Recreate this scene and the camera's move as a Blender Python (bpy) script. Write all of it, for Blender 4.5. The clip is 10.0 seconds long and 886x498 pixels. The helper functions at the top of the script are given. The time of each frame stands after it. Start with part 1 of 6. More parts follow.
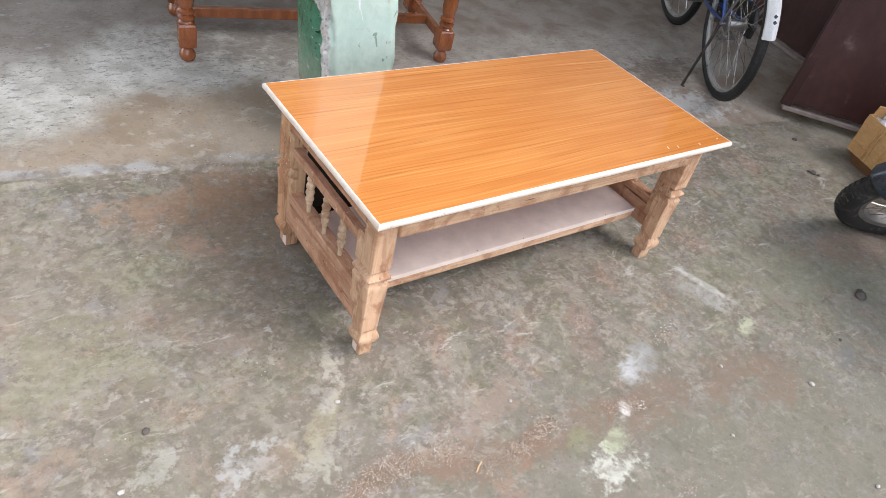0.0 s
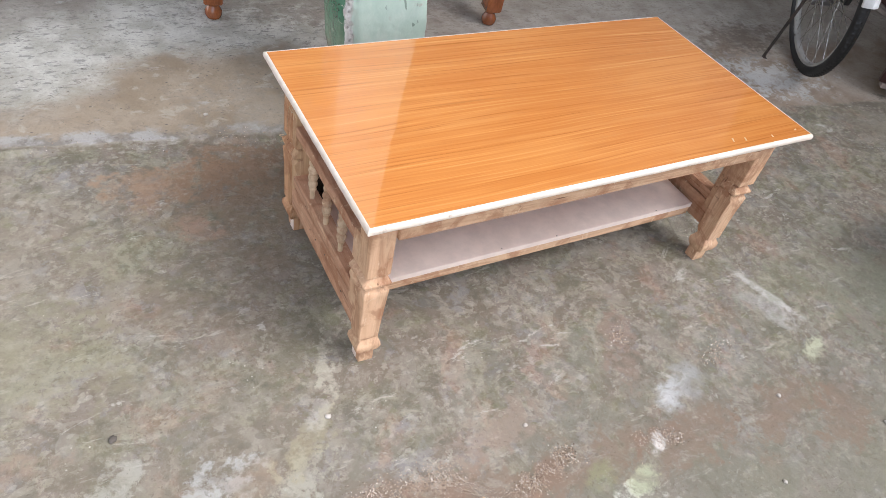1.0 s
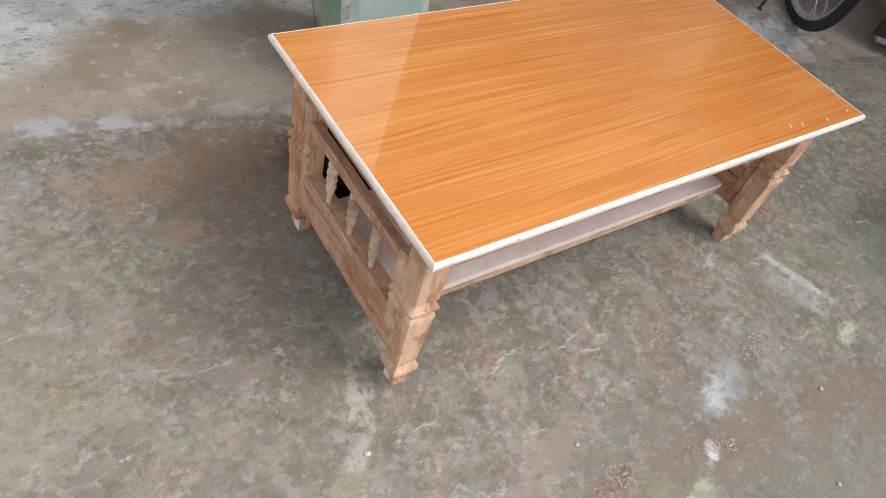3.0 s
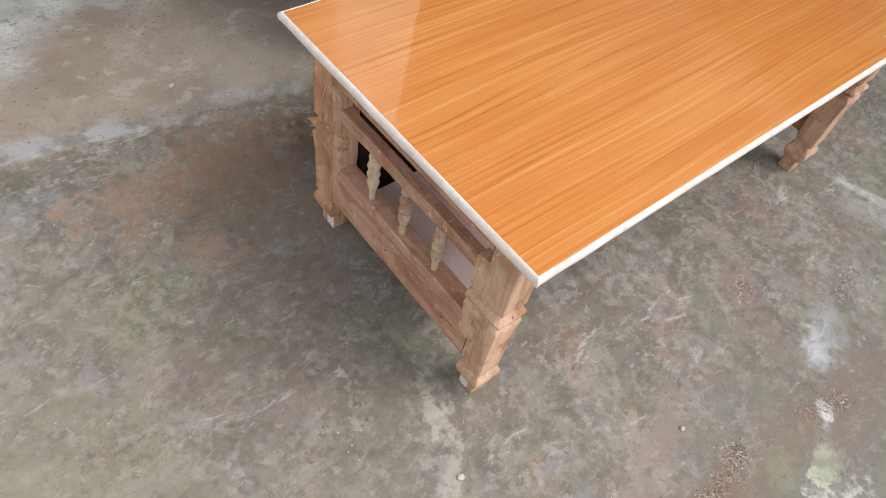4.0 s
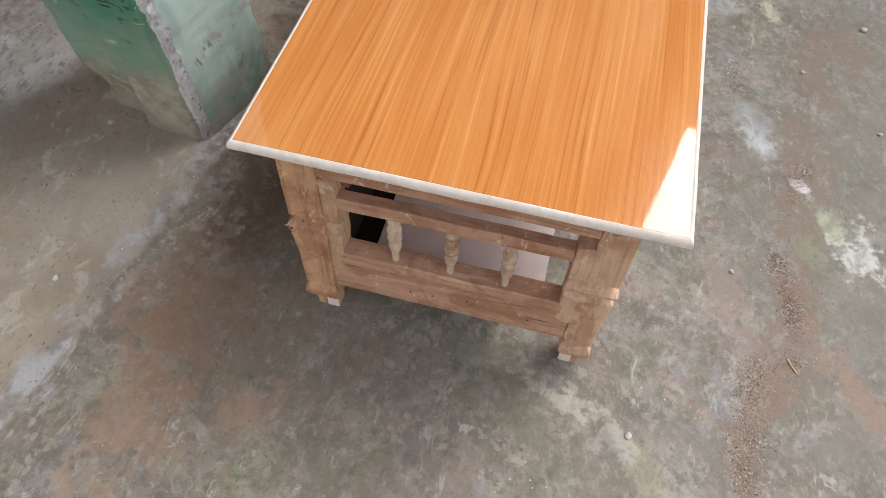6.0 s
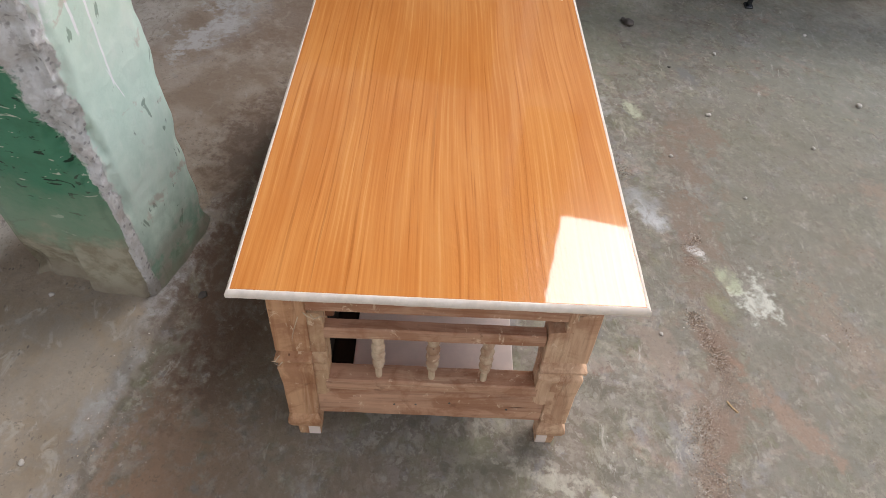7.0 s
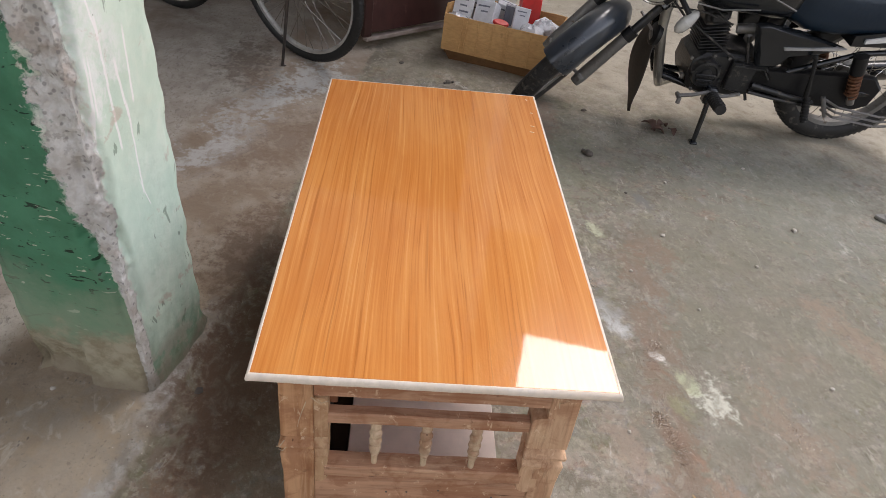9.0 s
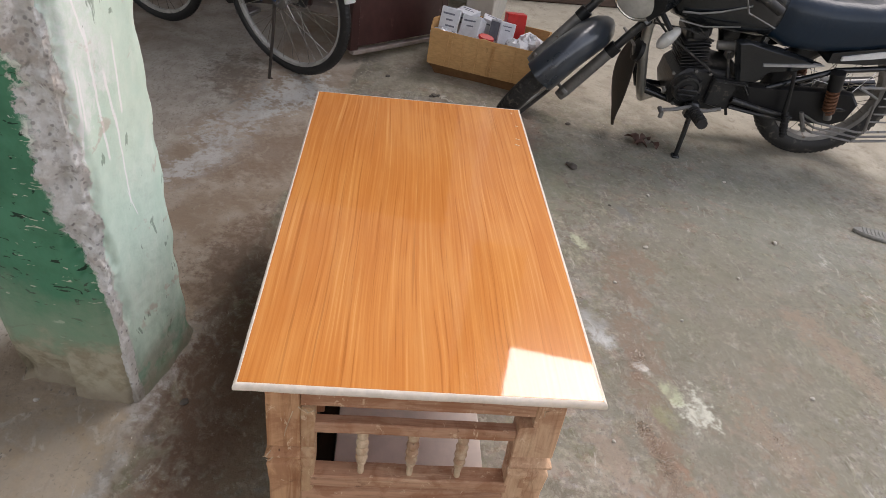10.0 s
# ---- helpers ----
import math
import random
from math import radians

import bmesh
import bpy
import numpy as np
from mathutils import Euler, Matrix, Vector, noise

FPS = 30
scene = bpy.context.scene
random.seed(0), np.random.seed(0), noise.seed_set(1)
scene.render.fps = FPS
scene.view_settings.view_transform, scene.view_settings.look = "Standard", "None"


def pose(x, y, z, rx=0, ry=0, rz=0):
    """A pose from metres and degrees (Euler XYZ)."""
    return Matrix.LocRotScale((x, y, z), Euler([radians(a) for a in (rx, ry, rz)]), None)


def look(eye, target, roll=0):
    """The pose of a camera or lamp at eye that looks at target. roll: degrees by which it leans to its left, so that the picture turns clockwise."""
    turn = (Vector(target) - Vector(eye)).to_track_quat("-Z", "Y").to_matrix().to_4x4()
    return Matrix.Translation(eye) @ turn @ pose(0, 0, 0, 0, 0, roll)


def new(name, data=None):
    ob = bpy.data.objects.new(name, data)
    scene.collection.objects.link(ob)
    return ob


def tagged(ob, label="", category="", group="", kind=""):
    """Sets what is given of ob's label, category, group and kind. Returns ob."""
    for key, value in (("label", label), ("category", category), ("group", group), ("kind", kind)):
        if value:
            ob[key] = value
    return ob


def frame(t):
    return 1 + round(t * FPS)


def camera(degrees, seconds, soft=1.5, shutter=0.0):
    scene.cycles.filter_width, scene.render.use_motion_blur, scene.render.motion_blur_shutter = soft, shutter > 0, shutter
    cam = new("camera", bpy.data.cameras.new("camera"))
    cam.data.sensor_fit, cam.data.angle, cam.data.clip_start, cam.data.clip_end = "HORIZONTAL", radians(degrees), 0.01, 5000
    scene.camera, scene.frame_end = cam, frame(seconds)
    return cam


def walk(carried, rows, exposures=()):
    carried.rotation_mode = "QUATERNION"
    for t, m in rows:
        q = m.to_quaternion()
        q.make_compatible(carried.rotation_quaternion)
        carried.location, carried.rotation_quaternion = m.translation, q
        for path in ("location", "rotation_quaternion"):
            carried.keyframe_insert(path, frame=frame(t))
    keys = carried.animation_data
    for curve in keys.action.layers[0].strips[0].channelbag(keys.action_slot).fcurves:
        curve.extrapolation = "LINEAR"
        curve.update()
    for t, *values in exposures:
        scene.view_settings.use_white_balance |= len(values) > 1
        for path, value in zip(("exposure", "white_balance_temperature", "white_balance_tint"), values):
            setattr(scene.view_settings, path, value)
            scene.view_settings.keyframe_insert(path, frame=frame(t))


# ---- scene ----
EXPOSURE = 1.64
cam = camera(65.2, 10.0, 0.5)
PATH = [
    (0, (-0.572, -0.801, 1.246), (0.469, 0.326, -0.037), 15.2),
    (0.5, (-0.452, -0.736, 1.22), (0.466, 0.422, -0.127), 12.9),
    (1, (-0.365, -0.685, 1.201), (0.488, 0.453, -0.205), 14.1),
    (1.5, (-0.352, -0.605, 1.187), (0.567, 0.465, -0.231), 16.2),
    (2, (-0.391, -0.531, 1.185), (0.606, 0.464, -0.235), 16.6),
    (2.5, (-0.427, -0.477, 1.174), (0.614, 0.475, -0.243), 18.6),
    (3, (-0.424, -0.412, 1.145), (0.534, 0.508, -0.349), 19.1),
    (3.2, (-0.409, -0.372, 1.128), (0.511, 0.557, -0.385), 17.9),
    (4.3, (-0.413, -0.129, 1.046), (0.527, 0.52, -0.595), 11.2),
    (4.5, (-0.472, -0.074, 1.045), (0.525, 0.482, -0.598), 9.2),
    (5, (-0.563, 0.015, 1.067), (0.501, 0.463, -0.566), 5.3),
    (5.2, (-0.573, 0.046, 1.054), (0.523, 0.457, -0.568), 5.2),
    (6.3, (-0.468, 0.237, 1.069), (0.638, 0.346, -0.594), 6.3),
    (6.5, (-0.485, 0.257, 1.091), (0.707, 0.314, -0.514), 7.2),
    (7, (-0.565, 0.314, 1.128), (0.811, 0.226, -0.321), 6.3),
    (7.5, (-0.618, 0.361, 1.169), (0.928, 0.216, -0.091), 8.3),
    (8, (-0.651, 0.369, 1.185), (0.952, 0.197, 0.002), 8.2),
    (8.5, (-0.673, 0.369, 1.189), (0.939, 0.163, 0.023), 8.5),
    (9, (-0.688, 0.374, 1.186), (0.917, 0.198, 0.007), 8.9),
    (9.5, (-0.697, 0.381, 1.189), (0.93, 0.184, 0.043), 9.4),
    (10, (-0.701, 0.377, 1.19), (0.926, 0.162, 0.046), 9.7),
]
walk(cam, [(t, look(eye, target, roll)) for t, eye, target, roll in PATH], [(0.0, EXPOSURE + 0.40, 6500, 14), (0.5, EXPOSURE + 0.36, 6500, 14), (1.4, EXPOSURE + 0.25, 6500, 14), (5.0, EXPOSURE + 0.06, 6500, 14), (6.5, EXPOSURE + 0.02, 6600, 14), (7.0, EXPOSURE - 0.09, 6750, 15), (10.0, EXPOSURE - 0.06, 6950, 16)])

# ---- light ----
world = bpy.data.worlds.new("overcast_sky")
scene.world = world
world.use_nodes = True
wn = world.node_tree
wn.nodes.clear()
sky = wn.nodes.new("ShaderNodeTexSky")
sky.sky_type, sky.sun_disc = "NISHITA", False
sky.sun_elevation, sky.sun_rotation = radians(52), radians(127)
sky.air_density, sky.dust_density, sky.ozone_density = 1.0, 0.7, 1.5
pale = wn.nodes.new("ShaderNodeHueSaturation")
pale.inputs["Saturation"].default_value = 0.40
back = wn.nodes.new("ShaderNodeBackground")
back.inputs["Strength"].default_value = 0.13
wout = wn.nodes.new("ShaderNodeOutputWorld")
wn.links.new(sky.outputs[0], pale.inputs["Color"])
wn.links.new(pale.outputs[0], back.inputs["Color"])
wn.links.new(back.outputs[0], wout.inputs["Surface"])
sun = new("sun", bpy.data.lights.new("sun", "SUN"))
sun.data.energy, sun.data.angle, sun.data.color = 0.8, radians(40), (1.0, 0.98, 0.97)
sun.matrix_world = look((7.99 * math.cos(radians(52)), -6.02 * math.cos(radians(52)), 10 * math.sin(radians(52))), (0, 0, 0))

# ---- the building's axes: u along the pillar line, v into the porch ----
BX, BY, BA = 0.31, 0.82, radians(-13.5)
UX, UY = math.cos(BA), math.sin(BA)


def plan(u, v):
    return BX + u * UX - v * UY, BY + u * UY + v * UX


def smooth(a, b, x):
    k = min(1.0, max(0.0, (x - a) / (b - a)))
    return k * k * (3 - 2 * k)


def seam_y(x):
    return 0.825 - 0.125 * x if x < 0.35 else 0.781 - 0.2 * (x - 0.35)


def floor_z(x, y):
    """The worn cement: a low step at the seam and a gentle sag under the table."""
    wob = 0.018 * noise.noise((x * 7, y * 7, 0.0)) + 0.008 * noise.noise((x * 25, y * 25, 3.0))
    step = 0.013 if x < 0.9 else 0.013 - 0.009 * smooth(0.9, 1.6, x)
    z = step * smooth(-0.006, 0.007, y - seam_y(x) + wob)
    if -0.275 < y < 0.825:
        z += 0.007 * math.cos(math.pi * y / 0.55)
    return z


# ---- mesh building ----
class Shape:
    """Collects vertices and faces for one mesh."""

    def __init__(self):
        self.v, self.f = [], []

    def add(self, vs, fs, m=None):
        k = len(self.v)
        self.v += [tuple(m @ Vector(p)) if m else tuple(p) for p in vs]
        self.f += [tuple(i + k for i in q) for q in fs]
        return self

    def box(self, c, s, e=0.003, m=None):
        """A box of size s about c with chamfered edges."""
        a = [x / 2 for x in s]
        e = min(e, min(a) * 0.9)
        ids, vs = {}, []
        signs = [(i, j, k) for i in (-1, 1) for j in (-1, 1) for k in (-1, 1)]
        for q in signs:
            for ax in range(3):
                ids[q, ax] = len(vs)
                vs.append([q[d] * (a[d] if d == ax else a[d] - e) for d in range(3)])
        fs = []
        for ax in range(3):
            o1, o2 = (ax + 1) % 3, (ax + 2) % 3
            for sg in (-1, 1):
                ring = []
                for p, r in ((-1, -1), (1, -1), (1, 1), (-1, 1)):
                    q = [0, 0, 0]
                    q[ax], q[o1], q[o2] = sg, p, r
                    ring.append(ids[tuple(q), ax])
                fs.append(ring)
            for p in (-1, 1):
                for r in (-1, 1):
                    lo, hi = [0, 0, 0], [0, 0, 0]
                    lo[ax], hi[ax] = -1, 1
                    lo[o1] = hi[o1] = p
                    lo[o2] = hi[o2] = r
                    fs.append([ids[tuple(lo), o1], ids[tuple(hi), o1], ids[tuple(hi), o2], ids[tuple(lo), o2]])
        for q in signs:
            fs.append([ids[q, 0], ids[q, 1], ids[q, 2]])
        out = []
        for q in fs:
            p = [Vector(vs[i]) for i in q]
            n = (p[1] - p[0]).cross(p[2] - p[0])
            mid = sum(p, Vector()) / len(p)
            out.append(q if n.dot(mid) > 0 else q[::-1])
        t = Matrix.Translation(c)
        return self.add(vs, out, (m @ t) if m else t)

    def loft(self, rings, caps=True, closed=True, m=None):
        """Skin over rings of equal length."""
        n = len(rings[0])
        vs = [p for r in rings for p in r]
        fs = []
        for i in range(len(rings) - 1):
            for j in range(n if closed else n - 1):
                k = (j + 1) % n
                fs.append((i * n + j, i * n + k, (i + 1) * n + k, (i + 1) * n + j))
        if caps:
            fs.append(tuple(range(n))[::-1])
            fs.append(tuple((len(rings) - 1) * n + j for j in range(n)))
        return self.add(vs, fs, m)

    def tube(self, pts, r, n=10, caps=True, m=None, flat=1.0):
        """A round bar along points; r one radius or one for each point."""
        p = [Vector(q) for q in pts]
        rr = r if isinstance(r, (list, tuple)) else [r] * len(p)
        rings, side = [], None
        for i, q in enumerate(p):
            d = (p[min(i + 1, len(p) - 1)] - p[max(i - 1, 0)]).normalized()
            if side is None:
                side = d.orthogonal().normalized()
            side = (side - d * side.dot(d)).normalized()
            up = d.cross(side)
            rings.append([q + rr[i] * (math.cos(a) * side + flat * math.sin(a) * up) for a in (2 * math.pi * k / n for k in range(n))])
        return self.loft(rings, caps, m=m)

    def lathe(self, prof, m=None, n=20):
        """Turns (radius, height) about z."""
        return self.loft([[(r * math.cos(2 * math.pi * k / n), r * math.sin(2 * math.pi * k / n), z) for k in range(n)] for r, z in prof], m=m)

    def torus(self, big, small, m=None, n=40, k=10, squash=1.0):
        rings = []
        for i in range(n):
            a = 2 * math.pi * i / n
            rings.append([((big + small * math.cos(b)) * math.cos(a), (big + small * math.cos(b)) * math.sin(a), squash * small * math.sin(b))
                          for b in (2 * math.pi * j / k for j in range(k))])
        rings.append(rings[0])
        return self.loft(rings, False, m=m)

    def blob(self, c, s, m=None, n=14):
        prof = [(max(0.001, math.sin(math.pi * i / 8)), -math.cos(math.pi * i / 8)) for i in range(9)]
        t = Matrix.Translation(c) @ Matrix.Diagonal((*s, 1))
        return self.lathe(prof, (m @ t) if m else t, n)

    def slab(self, outline, a, b, axis=1, m=None, e=0.0):
        """An outline in two coordinates, given thickness from a to b along an axis; e rounds its rim."""
        def put(p, h):
            q = [p[0], p[1]]
            q.insert(axis, h)
            return q
        cx = sum(p[0] for p in outline) / len(outline)
        cy = sum(p[1] for p in outline) / len(outline)
        def inset(k):
            return [(p[0] + (cx - p[0]) * k / max(0.001, math.hypot(cx - p[0], cy - p[1])), p[1] + (cy - p[1]) * k / max(0.001, math.hypot(cx - p[0], cy - p[1]))) for p in outline]
        if e:
            sg = 1 if b > a else -1
            rings = [[put(p, a) for p in inset(e)], [put(p, a + sg * e) for p in outline], [put(p, b - sg * e) for p in outline], [put(p, b) for p in inset(e)]]
        else:
            rings = [[put(p, a) for p in outline], [put(p, b) for p in outline]]
        return self.loft(rings, m=m)

    def mesh(self, name, material, angle=38):
        me = bpy.data.meshes.new(name)
        me.from_pydata(self.v, [], self.f)
        bm = bmesh.new()
        bm.from_mesh(me)
        bmesh.ops.recalc_face_normals(bm, faces=bm.faces)
        bm.to_mesh(me)
        bm.free()
        me.materials.append(material)
        me.shade_smooth()
        me.set_sharp_from_angle(angle=radians(angle))
        return me


def part(name, shape, material, parent=None, label="", angle=38):
    ob = new(name, shape.mesh(name, material, angle))
    if parent:
        ob.parent = parent
    if label:
        ob["label"] = label
    return ob


def thing(name, m, label, category, group=""):
    ob = new(name)
    ob.empty_display_size = 0.1
    ob.matrix_world = m
    return tagged(ob, label, category, group)


# ---- materials ----
class Nodes:
    def __init__(self, name):
        self.m = bpy.data.materials.new(name)
        self.m.use_nodes = True
        self.t = self.m.node_tree
        self.b = self.t.nodes["Principled BSDF"]

    def n(self, kind, **ins):
        o = self.t.nodes.new("ShaderNode" + kind)
        for k, v in ins.items():
            self.put(o.inputs[k], v)
        return o

    def put(self, sock, v):
        if isinstance(v, bpy.types.NodeSocket):
            self.t.links.new(v, sock)
        elif isinstance(v, (tuple, list)) and len(v) == 3 and sock.type == "RGBA":
            sock.default_value = (*v, 1)
        else:
            sock.default_value = v

    def math(self, op, a, b=0.0, c=0.0, clamp=False):
        o = self.t.nodes.new("ShaderNodeMath")
        o.operation, o.use_clamp = op, clamp
        for i, v in enumerate((a, b, c)):
            self.put(o.inputs[i], v)
        return o.outputs[0]

    def noise(self, vec, scale, detail=5.0, rough=0.55, distort=0.0):
        o = self.n("TexNoise", Vector=vec, Scale=scale, Detail=detail, Roughness=rough, Distortion=distort)
        return o.outputs[0]

    def voro(self, vec, scale, feature="F1"):
        o = self.t.nodes.new("ShaderNodeTexVoronoi")
        o.feature = feature
        self.put(o.inputs["Vector"], vec)
        o.inputs["Scale"].default_value = scale
        return o.outputs[0]

    def step(self, x, a, b):
        """Smooth step from 0 at a to 1 at b (b may be the smaller)."""
        o = self.t.nodes.new("ShaderNodeMapRange")
        o.interpolation_type = "SMOOTHSTEP"
        lo, hi, p, q = (a, b, 0.0, 1.0) if a < b else (b, a, 1.0, 0.0)
        self.put(o.inputs["Value"], x)
        for k, v in (("From Min", lo), ("From Max", hi), ("To Min", p), ("To Max", q)):
            o.inputs[k].default_value = v
        return o.outputs[0]

    def mix(self, f, a, b, kind="MIX"):
        o = self.t.nodes.new("ShaderNodeMix")
        o.data_type, o.blend_type = "RGBA", kind
        self.put(o.inputs[0], f)
        self.put(o.inputs[6], a)
        self.put(o.inputs[7], b)
        return o.outputs[2]

    def where(self, stretch=(1, 1, 1), vary=True):
        v = self.n("TexCoord").outputs["Object"]
        if vary:
            r = self.n("ObjectInfo").outputs["Random"]
            k = self.t.nodes.new("ShaderNodeVectorMath")
            k.operation = "MULTIPLY_ADD"
            self.put(k.inputs[0], r)
            k.inputs[1].default_value, = ((17.0, 31.0, 23.0),)
            self.put(k.inputs[2], v)
            v = k.outputs[0]
        mp = self.n("Mapping", Vector=v)
        mp.inputs["Scale"].default_value = stretch
        return mp.outputs[0]

    def bump(self, h, strength, dist=0.01, chain=None):
        o = self.n("Bump", Height=h, Strength=strength, Distance=dist)
        if chain:
            self.put(o.inputs["Normal"], chain)
        return o.outputs[0]

    def out(self, color, rough, metal=0.0, normal=None, coat=0.0, coat_rough=0.05, spec=0.5):
        b = self.b.inputs
        self.put(b["Base Color"], color)
        self.put(b["Roughness"], rough)
        self.put(b["Metallic"], metal)
        self.put(b["Coat Weight"], coat)
        self.put(b["Coat Roughness"], coat_rough)
        self.put(b["Specular IOR Level"], spec)
        if normal:
            self.put(b["Normal"], normal)
        return self.m


def plain(name, c1, c2, scale=8.0, rough=0.6, metal=0.0, bump=0.15, bscale=60.0, stretch=(1, 1, 1), dirt=None, dirt_at=0.58, coat=0.0, spec=0.5, rvar=0.12, bdist=0.004):
    """A surface of two tones with grain, optional dirt and fine relief."""
    k = Nodes(name)
    v = k.where(stretch)
    a = k.noise(v, scale, 6)
    fine = k.noise(v, bscale, 4, 0.6)
    col = k.mix(k.step(a, 0.32, 0.68), c1, c2)
    col = k.mix(k.math("MULTIPLY", k.step(fine, 0.35, 0.7), 0.35), col, tuple(0.62 * x for x in c1))
    r = k.math("MULTIPLY_ADD", a, rvar * 2, rough - rvar)
    if dirt:
        d = k.step(k.noise(k.where(), scale * 2.3, 8, 0.65), dirt_at, dirt_at + 0.12)
        col = k.mix(d, col, dirt)
        r = k.math("MULTIPLY_ADD", d, 0.3, r, clamp=True)
    return k.out(col, r, metal, k.bump(fine, bump, bdist) if bump else None, coat, 0.08, spec)


def laminate():
    k = Nodes("teak_laminate")
    v = k.where((1, 1, 1), False)
    warp = k.noise(k.where((0.7, 4.0, 1), False), 1.6, 2, 0.4)
    sep = k.n("SeparateXYZ", Vector=v)
    y = k.math("MULTIPLY_ADD", warp, 0.055, sep.outputs[1])
    x = k.math("MULTIPLY", sep.outputs[0], 0.010)
    line = k.n("CombineXYZ", X=x, Y=y).outputs[0]
    g1 = k.noise(line, 150, 4, 0.62)
    g2 = k.noise(k.n("CombineXYZ", X=k.math("MULTIPLY", sep.outputs[0], 0.05), Y=y).outputs[0], 30, 5, 0.6)
    pores = k.noise(k.where((0.9, 300.0, 1), False), 1.0, 3, 0.6)
    col = k.mix(k.step(g1, 0.34, 0.66), (0.64, 0.225, 0.050), (0.74, 0.300, 0.078))
    col = k.mix(k.math("MULTIPLY", k.step(g2, 0.50, 0.68), 0.5), col, (0.75, 0.335, 0.10))
    col = k.mix(k.math("MULTIPLY", k.step(g2, 0.45, 0.32), 0.4), col, (0.55, 0.175, 0.034))
    dark = k.math("MULTIPLY", k.step(g1, 0.42, 0.35), k.step(pores, 0.40, 0.56))
    col = k.mix(k.math("MULTIPLY", dark, 0.42), col, (0.34, 0.095, 0.018))
    few = k.math("MULTIPLY", k.step(k.noise(line, 85, 2, 0.5), 0.365, 0.335), k.step(pores, 0.35, 0.5))
    col = k.mix(k.math("MULTIPLY", few, 0.36), col, (0.33, 0.09, 0.017))
    col = k.mix(k.math("MULTIPLY", k.step(g1, 0.58, 0.66), 0.34), col, (0.84, 0.45, 0.155))
    band = k.noise(k.n("CombineXYZ", X=k.math("MULTIPLY", sep.outputs[0], 0.25), Y=y).outputs[0], 11, 3, 0.5)
    col = k.mix(k.math("MULTIPLY", k.step(band, 0.46, 0.62), 0.35), col, (0.58, 0.185, 0.036))
    col = k.mix(k.math("MULTIPLY", k.step(band, 0.46, 0.34), 0.3), col, (0.80, 0.35, 0.10))
    scr = k.math("MULTIPLY", k.step(k.noise(k.where((9.0, 60.0, 1), False), 1.2, 4, 0.7), 0.70, 0.76), 0.25)
    col = k.mix(scr, col, (0.78, 0.45, 0.2))
    smear = k.noise(v, 7, 6, 0.65)
    rough = k.math("MULTIPLY_ADD", k.step(smear, 0.45, 0.75), 0.06, 0.16)
    wave = k.noise(v, 24, 3)
    ripple = k.noise(k.where((0.6, 1.4, 1), False), 95, 3, 0.6)
    k.b.inputs["Coat IOR"].default_value = 1.78
    film = k.math("ADD", k.noise(k.where((0.35, 1.6, 1), False), 60, 4, 0.6), k.math("MULTIPLY", k.noise(v, 16, 3, 0.5), 1.5))
    k.put(k.b.inputs["Coat Normal"], k.bump(film, 0.035, 0.0006))
    return k.out(col, rough, 0.0, k.bump(wave, 0.08, 0.003, k.bump(ripple, 0.25, 0.0016)), 0.9, k.math("MULTIPLY_ADD", smear, 0.03, 0.015), 0.2)


